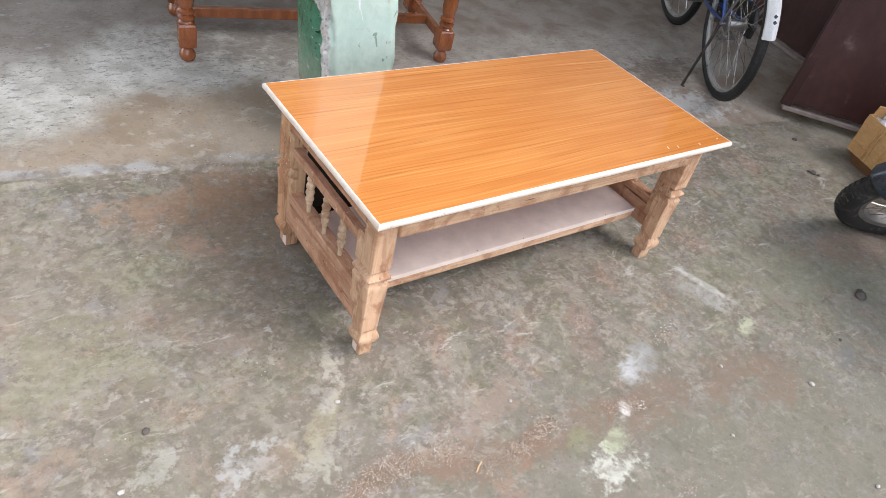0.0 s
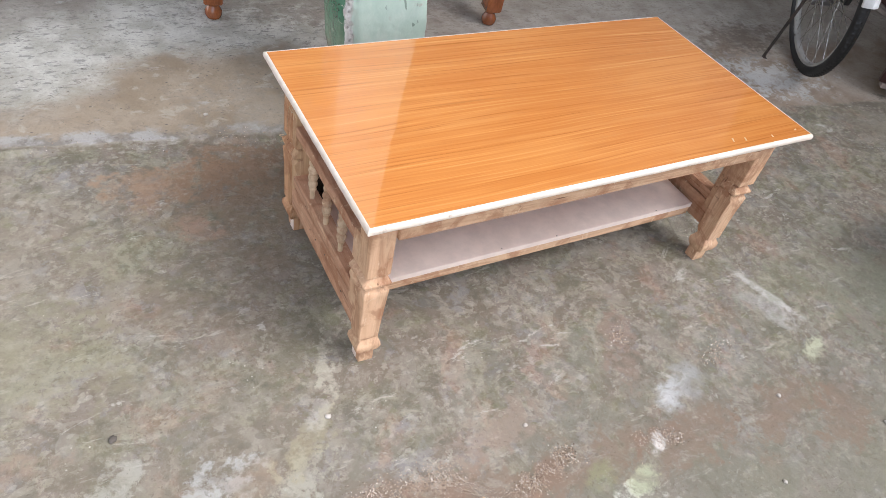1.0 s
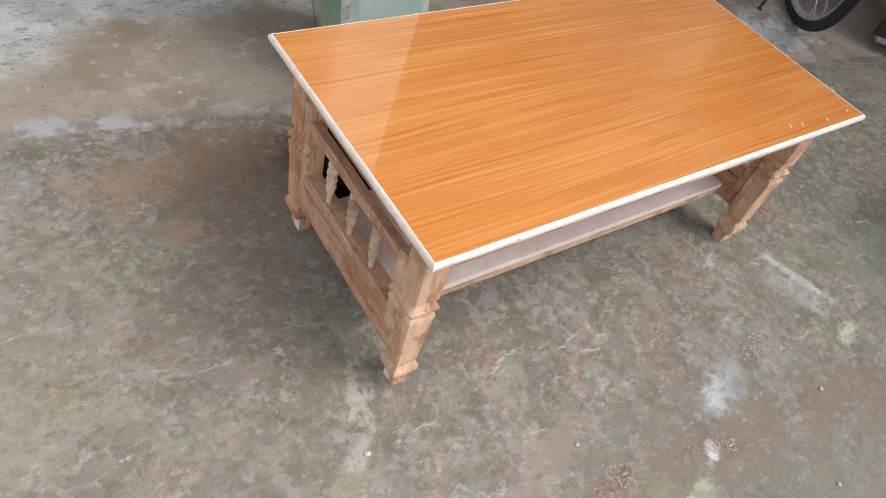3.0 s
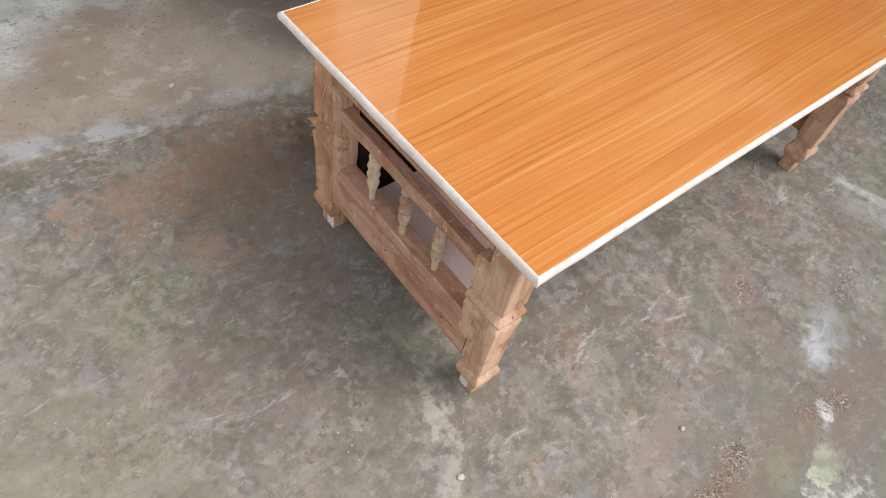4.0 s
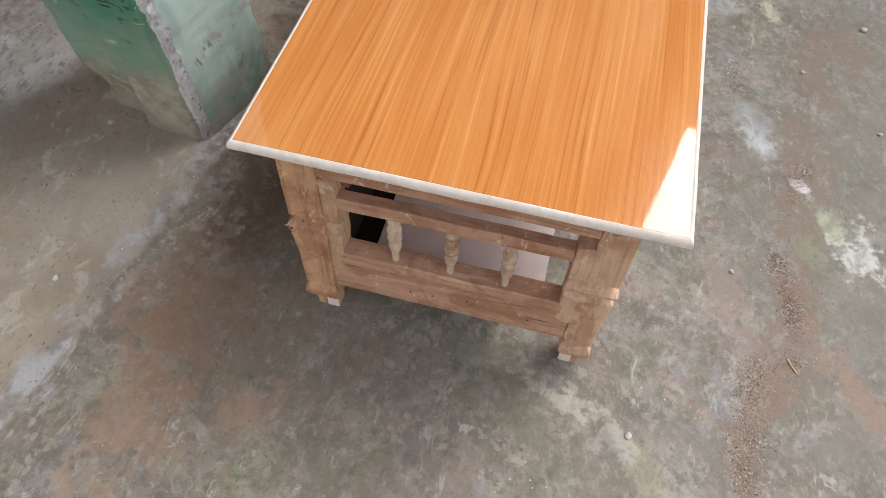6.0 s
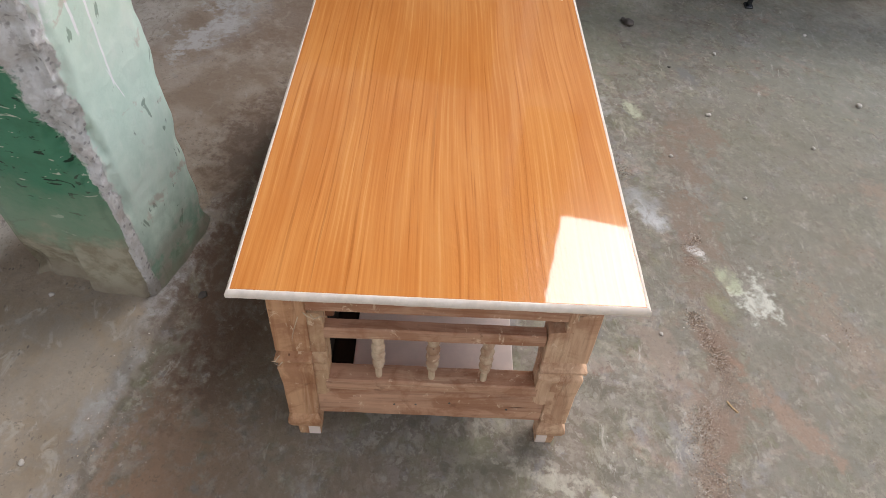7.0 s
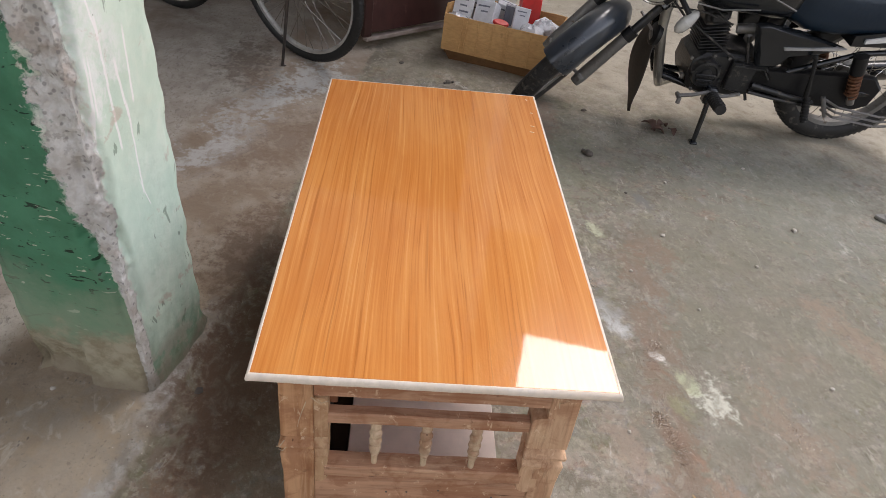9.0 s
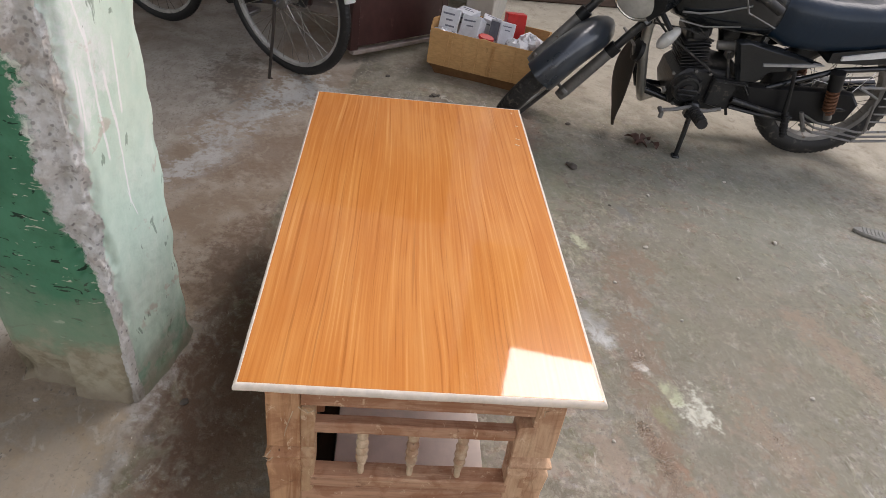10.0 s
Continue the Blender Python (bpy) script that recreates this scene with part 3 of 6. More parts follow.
    ins = k.mix(k.math("MULTIPLY", k.step(scuff, 0.60, 0.68), 0.6), ins, (0.47, 0.46, 0.44))
    pit = k.math("MULTIPLY", k.step(k.voro(k.where((1, 1.8, 1), False), 44), 0.20, 0.11), k.step(k.noise(v, 11, 4, 0.6), 0.46, 0.60))
    ins = k.mix(k.math("MULTIPLY", pit, 0.8), ins, (0.115, 0.10, 0.085))
    # the inner slab is browner on the doors' side of the pillar
    brown = k.step(k.math("ADD", x, k.math("MULTIPLY", wob, 3.0)), 0.35, 0.8)
    ins = k.mix(k.math("MULTIPLY", brown, 0.55), ins, k.mix(k.step(mid, 0.38, 0.62), (0.27, 0.20, 0.152), (0.40, 0.34, 0.285)))
    col = k.mix(inner, col, ins)
    # a grey, chipped lip along the seam, and a thin dark line in the angle below it
    shift = k.math("ADD", sy, k.math("MULTIPLY", wob, 0.45))
    gaps = k.step(k.noise(v, 3.3, 6, 0.7), 0.40, 0.54)
    lip = k.math("MULTIPLY", k.math("MULTIPLY", k.step(shift, -0.004, 0.008), k.step(k.math("ADD", shift, k.math("MULTIPLY_ADD", dark, 0.12, -0.06)), 0.060, 0.030)), gaps)
    lip = k.math("MULTIPLY", lip, k.step(x, 0.9, 0.4))
    col = k.mix(k.math("MULTIPLY", lip, 0.8), col, k.mix(k.step(dark, 0.44, 0.58), (0.43, 0.425, 0.41), (0.22, 0.21, 0.19)))
    angle = k.math("MULTIPLY", k.step(k.math("ABSOLUTE", k.math("ADD", shift, 0.005)), 0.007, 0.002), k.step(x, 0.9, 0.4))
    col = k.mix(k.math("MULTIPLY", angle, 0.3), col, (0.12, 0.095, 0.07))
    # single stains and scrapes, with painted shade by the table and bench
    spot(-0.16, 0.70, 0.17, 0.08, -8, (0.36, 0.235, 0.15), 0.75, 1.5)
    spot(0.0, 0.70, 0.17, 0.11, 0, (0.27, 0.165, 0.10), 0.75, 1.4)
    # next five browns: floor tone with the table's and pillar's shade painted in
    spot(-0.05, 0.60, 0.22, 0.11, 0, (0.27, 0.18, 0.115), 0.5, 1.4)
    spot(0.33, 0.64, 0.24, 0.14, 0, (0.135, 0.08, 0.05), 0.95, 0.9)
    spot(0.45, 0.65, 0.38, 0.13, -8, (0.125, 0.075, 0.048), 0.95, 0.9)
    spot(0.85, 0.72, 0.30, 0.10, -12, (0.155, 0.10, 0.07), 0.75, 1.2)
    spot(0.06, 0.50, 0.25, 0.14, 10, (0.225, 0.17, 0.115), 0.5, 1.5)
    spot(-0.16, 0.34, 0.24, 0.18, 30, (0.21, 0.165, 0.115), 0.35, 1.7)
    spot(-0.05, 0.14, 0.16, 0.07, 60, (0.17, 0.165, 0.10), 0.4, 1.7)
    spot(-0.30, 0.50, 0.14, 0.09, 20, moss, 0.3, 1.7)
    spot(-0.155, 0.53, 0.05, 0.04, 0, (0.36, 0.235, 0.17), 0.7, 1.3)
    spot(-0.07, -0.245, 0.10, 0.03, 15, (0.22, 0.135, 0.09), 0.5, 1.3)
    spot(0.09, -0.28, 0.10, 0.03, -15, (0.23, 0.14, 0.095), 0.5, 1.3)
    spot(0.30, -0.30, 0.10, 0.022, 5, (0.235, 0.15, 0.105), 0.5, 1.4)
    spot(0.56, -0.33, 0.07, 0.018, 10, (0.22, 0.15, 0.11), 0.5, 1.4)
    for cx, cy, rx, ry, turn in ((0.16, -0.30, 0.16, 0.05, -10), (0.40, -0.33, 0.15, 0.045, 8), (0.62, -0.36, 0.16, 0.05, 5), (0.90, -0.38, 0.15, 0.06, 12), (1.02, -0.45, 0.10, 0.06, 40)):
        spot(cx, cy, rx, ry, turn, (0.235, 0.155, 0.108), 0.55, 1.7)
    spot(2.00, 0.74, 0.22, 0.12, -25, (0.56, 0.56, 0.53), 0.8, 1.9)
    spot(1.72, 0.88, 0.25, 0.09, -25, (0.50, 0.50, 0.475), 0.7, 1.9)
    spot(1.40, 0.92, 0.20, 0.08, -20, (0.46, 0.45, 0.43), 0.6, 1.9)
    spot(2.10, 1.00, 0.25, 0.12, 10, (0.155, 0.115, 0.085), 0.7, 1.5)
    spot(2.50, 0.42, 0.12, 0.03, -60, (0.10, 0.09, 0.075), 0.8, 1.5)
    spot(2.25, 0.30, 0.25, 0.10, -60, (0.19, 0.17, 0.125), 0.6, 1.5)
    spot(0.645, -0.262, 0.045, 0.030, 30, (0.57, 0.58, 0.57), 0.8, 0.7)
    spot(0.70, -0.25, 0.07, 0.040, 30, (0.43, 0.435, 0.43), 0.5, 0.9)
    spot(0.545, -0.348, 0.030, 0.015, 40, (0.70, 0.68, 0.63), 0.95, 1.3)
    spot(0.415, -0.452, 0.060, 0.040, -20, (0.60, 0.60, 0.51), 0.9, 1.8)
    spot(0.47, -0.40, 0.05, 0.022, 30, (0.47, 0.50, 0.33), 0.7, 1.4)
    spot(0.385, -0.36, 0.05, 0.03, 40, (0.26, 0.275, 0.15), 0.6, 1.0)
    spot(1.11, -0.12, 0.10, 0.014, -68, (0.62, 0.60, 0.56), 0.9, 0.8)
    spot(1.09, -0.16, 0.09, 0.04, -60, (0.48, 0.465, 0.43), 0.6, 1.4)
    spot(1.10, -0.30, 0.05, 0.022, 20, (0.52, 0.53, 0.37), 0.8, 1.5)
    spot(1.45, -0.20, 0.35, 0.16, -20, (0.225, 0.23, 0.15), 0.5, 1.4)
    spot(1.30, -0.50, 0.06, 0.025, 10, (0.185, 0.185, 0.175), 0.7, 0.9)
    spot(0.62, -0.10, 0.10, 0.05, 70, (0.32, 0.21, 0.16), 0.45, 1.6)
    spot(0.22, -0.20, 0.14, 0.05, 10, (0.36, 0.26, 0.20), 0.45, 1.6)
    spot(0.65, -0.95, 0.24, 0.06, 20, (0.36, 0.235, 0.165), 0.35, 1.5)
    spot(0.30, -0.62, 0.18, 0.06, 15, (0.33, 0.215, 0.15), 0.35, 1.5)
    spot(0.12, -0.42, 0.10, 0.03, 35, (0.33, 0.21, 0.145), 0.6, 1.5)
    spot(-0.075, -0.035, 0.035, 0.016, 60, (0.54, 0.53, 0.50), 0.6, 1.7)
    spot(-0.03, 0.05, 0.07, 0.020, 70, (0.46, 0.43, 0.34), 0.7, 2.4)
    spot(-0.30, -0.11, 0.06, 0.035, 20, (0.48, 0.485, 0.465), 0.6, 2.6)
    spot(-0.43, -0.045, 0.05, 0.025, 40, (0.46, 0.45, 0.39), 0.5, 2.6)
    spot(-0.16, -0.16, 0.06, 0.03, 30, (0.46, 0.445, 0.36), 0.55, 2.6)
    spot(-0.22, -0.13, 0.05, 0.03, 0, (0.34, 0.24, 0.165), 0.35, 1.7)
    spot(-0.12, -0.10, 0.08, 0.025, 35, (0.35, 0.31, 0.19), 0.45, 1.9)
    spot(-0.55, 0.25, 0.16, 0.12, 0, (0.27, 0.27, 0.16), 0.3, 1.8)
    spot(-0.62, 0.02, 0.08, 0.03, 10, (0.36, 0.25, 0.19), 0.4, 1.8)
    spot(1.85, -0.2, 0.25, 0.08, -10, (0.28, 0.18, 0.135), 0.6, 1.2)
    # bench-shaped patch: the bench's floor shadow put into the colour
    spot(0.45, 1.50, 0.50, 0.16, -11, (0.20, 0.165, 0.13), 0.65, 1.2)
    spot(1.45, 0.75, 0.30, 0.12, -30, (0.215, 0.15, 0.105), 0.7, 1.2)
    spot(1.35, 0.95, 0.14, 0.05, -30, (0.54, 0.54, 0.52), 0.7, 1.6)
    spot(0.13, 0.93, 0.20, 0.13, -13, (0.30, 0.27, 0.225), 0.5, 1.6)
    # dry sandy earth past the porch, its paleness partly daylight put into the colour
    sand = k.step(k.math("ADD", k.math("SUBTRACT", x, k.math("MULTIPLY", y, 0.35)), k.math("MULTIPLY_ADD", mid, 0.8, -0.4)), 1.95, 2.9)
    earth = k.mix(k.step(mid, 0.35, 0.68), (0.48, 0.42, 0.32), (0.58, 0.525, 0.415))
    earth = k.mix(k.math("MULTIPLY", k.step(dark, 0.5, 0.68), 0.5), earth, (0.25, 0.19, 0.135))
    col = k.mix(k.math("MULTIPLY", sand, k.step(sy, 0.1, -0.1)), col, earth)
    col = k.mix(k.math("MULTIPLY", k.step(grit, 0.40, 0.75), 0.10), col, (0.16, 0.138, 0.11))
    # worn skin: small dark flecks and pale scratched grains, in patches
    fleck = k.noise(v, 105, 4, 0.68, 0.5)
    patch = k.step(k.noise(v, 6.5, 5, 0.65), 0.36, 0.60)
    col = k.mix(k.math("MULTIPLY", k.math("MULTIPLY", k.step(fleck, 0.58, 0.65), patch), 0.42), col, (0.105, 0.088, 0.066))
    col = k.mix(k.math("MULTIPLY", k.math("MULTIPLY", k.step(fleck, 0.43, 0.35), k.step(k.noise(v, 8.0, 5, 0.65), 0.44, 0.62)), 0.2), col, (0.50, 0.465, 0.40))
    wet = k.noise(v, 4.2, 5)
    rough = k.math("MULTIPLY_ADD", wet, -0.25, 0.80)
    nrm = k.bump(mid, 0.45, 0.012, k.bump(tint[0], 0.35, 0.006, k.bump(fine, 0.45, 0.005, k.bump(grit, 0.12, 0.0014, k.bump(flake, 0.4, 0.002)))))
    return k.out(col, rough, 0.0, nrm, spec=0.32)


def pillar_paint():
    """Mint wash on the front, dark green on the side, bare plaster where the arris has broken off. Local x along the front, y along the side, z up."""
    k = Nodes("flaking_pillar_paint")
    v = k.where((1, 1, 1), False)
    s = k.n("SeparateXYZ", Vector=v)
    x, y, z = s.outputs
    x = k.math("MULTIPLY_ADD", z, 0.09, x)
    mid = k.noise(v, 11, 7, 0.62)
    fine = k.noise(v, 60, 7, 0.66)
    big = k.noise(v, 4, 5, 0.6, 0.5)
    wide = k.math("MULTIPLY_ADD", k.step(z, 0.20, 0.58), 0.050, 0.010)
    front_w = k.math("MULTIPLY_ADD", k.step(z, 0.0, 0.5), 0.006, 0.022)
    edge = k.math("MAXIMUM", k.math("DIVIDE", x, front_w), k.math("DIVIDE", y, wide))
    edge = k.math("ADD", edge, k.math("MULTIPLY_ADD", mid, 1.7, -0.85))
    edge = k.math("ADD", edge, k.math("MULTIPLY_ADD", fine, 0.8, -0.4))
    front = k.step(k.math("SUBTRACT", x, k.math("MULTIPLY", y, 1.2)), -0.004, 0.004)
    # mint wash
    mint = k.mix(k.step(mid, 0.35, 0.68), (0.55, 0.70, 0.585), (0.65, 0.78, 0.665))
    mint = k.mix(k.math("MULTIPLY", k.step(k.noise(k.where((1, 1, 0.35), False), 30, 5, 0.6, 0.4), 0.52, 0.66), 0.45), mint, (0.68, 0.77, 0.67))
    ragged = k.math("ADD", k.math("MULTIPLY_ADD", mid, 0.20, -0.10), k.math("MULTIPLY_ADD", fine, 0.10, -0.05))
    wash = k.step(k.math("ADD", k.math("SUBTRACT", z, k.math("MULTIPLY", x, 0.75)), ragged), 0.585, 0.615)
    wash = k.math("MULTIPLY", wash, k.step(k.math("ADD", x, ragged), 0.150, 0.128))
    mint = k.mix(k.math("MULTIPLY", wash, k.math("MULTIPLY_ADD", k.step(fine, 0.38, 0.62), 0.5, 0.15)), mint, (0.82, 0.84, 0.83))

    def drip(xa, za, xb, zb, w):
        nonlocal mint
        f = (xb - xa) / (zb - za)
        line = k.math("ADD", xa - f * za, k.math("MULTIPLY", z, f))
        d = k.math("ABSOLUTE", k.math("ADD", k.math("SUBTRACT", x, line), k.math("MULTIPLY_ADD", fine, 0.003, -0.0015)))
        on = k.math("MULTIPLY", k.step(d, w, w * 0.45), k.step(z, zb - 0.004, zb + 0.006))
        on = k.math("MULTIPLY", on, k.step(z, za + 0.03, za))
        mint = k.mix(k.math("MULTIPLY", on, 0.92), mint, (0.86, 0.87, 0.85))

    for d in ((0.042, 0.72, 0.028, 0.576, 0.0030), (0.049, 0.72, 0.042, 0.640, 0.0028), (0.084, 0.78, 0.079, 0.564, 0.0034), (0.066, 0.86, 0.084, 0.759, 0.0030),
              (0.108, 0.70, 0.114, 0.600, 0.0036), (0.114, 0.62, 0.109, 0.455, 0.0030), (0.109, 0.47, 0.121, 0.424, 0.0016), (0.140, 0.74, 0.132, 0.630, 0.0032)):
        drip(*d)
    bruise = k.noise(k.where((1, 1, 0.45), False), 34, 4, 0.6, 0.6)
    mint = k.mix(k.math("MULTIPLY", k.step(bruise, 0.645, 0.675), 0.7), mint, (0.16, 0.24, 0.17))
    mint = k.mix(k.math("MULTIPLY", k.step(k.noise(v, 14, 5, 0.65, 0.5), 0.59, 0.66), 0.55), mint, (0.50, 0.40, 0.32))
    low = k.step(k.math("ADD", z, k.math("MULTIPLY_ADD", mid, 0.16, -0.08)), 0.15, 0.05)
    mint = k.mix(k.math("MULTIPLY", low, 0.8), mint, k.mix(k.step(k.noise(v, 20, 5, 0.6), 0.44, 0.56), (0.36, 0.355, 0.275), (0.15, 0.29, 0.18)))
    # dark green gloss paint, knocked and chipped
    green = k.mix(k.step(mid, 0.3, 0.7), (0.042, 0.160, 0.088), (0.064, 0.225, 0.128))
    sv = k.n("Mapping", Vector=v, Rotation=(0.9, 0, 0), Scale=(1.0, 1.0, 2.6)).outputs[0]
    chips = k.step(k.noise(sv, 21, 5, 0.62, 1.0), 0.605, 0.63)
    green = k.mix(k.math("MULTIPLY", chips, 0.9), green, (0.012, 0.026, 0.018))
    sw = k.n("Mapping", Vector=v, Rotation=(-0.6, 0, 0), Location=(3, 1, 2), Scale=(1.0, 1.0, 2.8)).outputs[0]
    bits = k.step(k.noise(sw, 26, 4, 0.6, 0.8), 0.655, 0.675)
    green = k.mix(k.math("MULTIPLY", bits, 0.85), green, (0.50, 0.54, 0.43))
    pale = k.step(k.math("ADD", k.math("SUBTRACT", z, k.math("MULTIPLY", y, 0.15)), ragged), 0.785, 0.80)
    green = k.mix(k.math("MULTIPLY", pale, 0.8), green, (0.58, 0.60, 0.55))
    skirt = k.step(k.math("ADD", z, k.math("MULTIPLY_ADD", mid, 0.30, -0.15)), 0.37, 0.18)
    green = k.mix(k.math("MULTIPLY", skirt, 0.72), green, (0.28, 0.37, 0.26))
    bare_low = k.step(k.math("ADD", z, k.math("MULTIPLY_ADD", mid, 0.22, -0.11)), 0.19, 0.12)
    green = k.mix(k.math("MULTIPLY", bare_low, 0.92), green, k.mix(k.step(k.noise(v, 26, 6, 0.65), 0.38, 0.62), (0.29, 0.245, 0.17), (0.42, 0.375, 0.28)))
    col = k.mix(front, green, mint)
    bare = k.step(edge, 1.07, 0.98)
    rim = k.math("MULTIPLY", k.step(edge, 1.22, 1.10), k.math("SUBTRACT", 1.0, bare))
    col = k.mix(k.math("MULTIPLY", rim, k.step(mid, 0.42, 0.55)), col, (0.66, 0.68, 0.60))
    plaster = k.mix(k.step(fine, 0.40, 0.60), (0.78, 0.755, 0.70), (0.90, 0.885, 0.85))
    plaster = k.mix(k.math("MULTIPLY", k.step(k.noise(v, 15, 6, 0.65), 0.52, 0.62), 0.62), plaster, (0.47, 0.39, 0.31))
    # dark dots put the shade of small crevices into the plaster's colour
    plaster = k.mix(k.math("MULTIPLY", k.step(k.voro(v, 70), 0.30, 0.15), 0.6), plaster, (0.27, 0.245, 0.22))
    plaster = k.mix(k.math("MULTIPLY", k.step(k.noise(v, 38, 6, 0.7), 0.56, 0.64), 0.5), plaster, (0.42, 0.385, 0.34))
    col = k.mix(bare, col, plaster)
    grime = k.step(k.math("ADD", z, k.math("MULTIPLY_ADD", mid, 0.10, -0.05)), 0.065, 0.012)
    col = k.mix(k.math("MULTIPLY", grime, 0.7), col, (0.26, 0.22, 0.165))
    gloss = k.math("MULTIPLY", k.math("SUBTRACT", 1.0, front), k.math("SUBTRACT", 1.0, bare))
    rough = k.math("MULTIPLY_ADD", gloss, -0.34, k.math("MULTIPLY_ADD", bare, 0.30, 0.58))
    rel = k.math("MULTIPLY_ADD", bare, -0.6, 1.0)
    lump = k.noise(v, 85, 5, 0.7)
    nrm = k.bump(fine, k.math("MULTIPLY_ADD", bare, 0.83, 0.15), 0.013, k.bump(lump, k.math("MULTIPLY", bare, 0.9), 0.009, k.bump(mid, 0.35, 0.012, k.bump(rel, 0.35, 0.006))))
    return k.out(col, rough, 0.0, nrm, spec=0.42)


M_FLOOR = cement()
M_PILLAR = pillar_paint()


def ground():
    def axis(lo, hi, step):
        out = [-300.0, -80.0, -25.0, -9.0, lo - 1.6, lo - 0.5]
        n = round((hi - lo) / step)
        out += [lo + step * i for i in range(n + 1)]
        return out + [hi + 0.5, hi + 1.6, 9.0 + hi, 25.0, 80.0, 300.0]
    xs, ys = axis(-1.6, 4.2, 0.024), axis(-2.4, 2.6, 0.024)
    ys = sorted(ys + [0.60 + 0.006 * i for i in range(74)])
    vs, fs = [], []
    for y in ys:
        for x in xs:
            near = abs(x) < 6 and abs(y) < 5
            z = floor_z(x, y) if near else (0.0 if y < 2 else 0.006)
            if near:
                z += 0.0016 * noise.noise((x * 9, y * 9, 1.0)) + 0.0009 * noise.noise((x * 31, y * 31, 2.0))
            vs.append((x, y, z))
    n = len(xs)
    for j in range(len(ys) - 1):
        for i in range(n - 1):
            fs.append((j * n + i, j * n + i + 1, (j + 1) * n + i + 1, (j + 1) * n + i))
    me = bpy.data.meshes.new("ground")
    me.from_pydata(vs, [], fs)
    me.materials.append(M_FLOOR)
    me.shade_smooth()
    return tagged(new("ground", me), "worn grey-brown cement floor with green algae and pale scuffs", "floor", kind="structure")


def wall(name, u0, v0, u1, v1, z0, z1, material, label):
    """A wall block between two plan corners in the building's axes."""
    s = Shape()
    s.box(((u0 + u1) / 2, (v0 + v1) / 2, (z0 + z1) / 2), (u1 - u0, v1 - v0, z1 - z0), 0.006)
    ob = part(name, s, material)
    ob.matrix_world = pose(BX, BY, 0, 0, 0, math.degrees(BA))
    return tagged(ob, label, "wall", kind="structure")


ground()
ROOF = 3.6
roof = wall("ceiling", -2.6, -0.755, 5.0, 3.8, ROOF, ROOF + 0.14, M_CEIL, "stained grey concrete porch ceiling slab")
roof["category"] = "ceiling"
wall("wall_north", -2.6, 3.6, 2.9, 3.8, -0.05, ROOF, M_WALL, "lime-washed wall at the back of the porch")
# added out of view: keeps sky light off the table's west end
wall("wall_west", -2.6, -3.0, -2.4, 0.2, -0.05, 2.2, M_WALL, "unseen lime-washed wall added to block light from the west")
wall("wall_east", 2.68, 1.46, 2.88, 3.6, -0.05, ROOF, M_WALL, "lime-washed wall beside the maroon doors")
wall("wall_east_lintel", 2.68, -0.2, 2.88, 1.46, 2.0, ROOF, M_WALL, "lime-washed wall above the maroon doors")
wall("wall_inner_room", 3.4, -0.3, 3.5, 3.6, -0.05, ROOF, M_WALL, "plain wall behind the maroon doors")
wall("wall_inner_side", 2.68, -0.34, 3.5, -0.2, -0.05, ROOF, M_WALL, "lime-washed wall end beside the maroon doors")
wall("wall_facade", 6.4, -9.0, 6.7, 4.0, -0.05, 6.2, M_FACADE, "grey plastered house wall across the yard")
wall("wall_yard", -8.0, -9.3, 6.4, -9.0, -0.05, 1.2, M_FACADE, "low grey plastered yard wall")


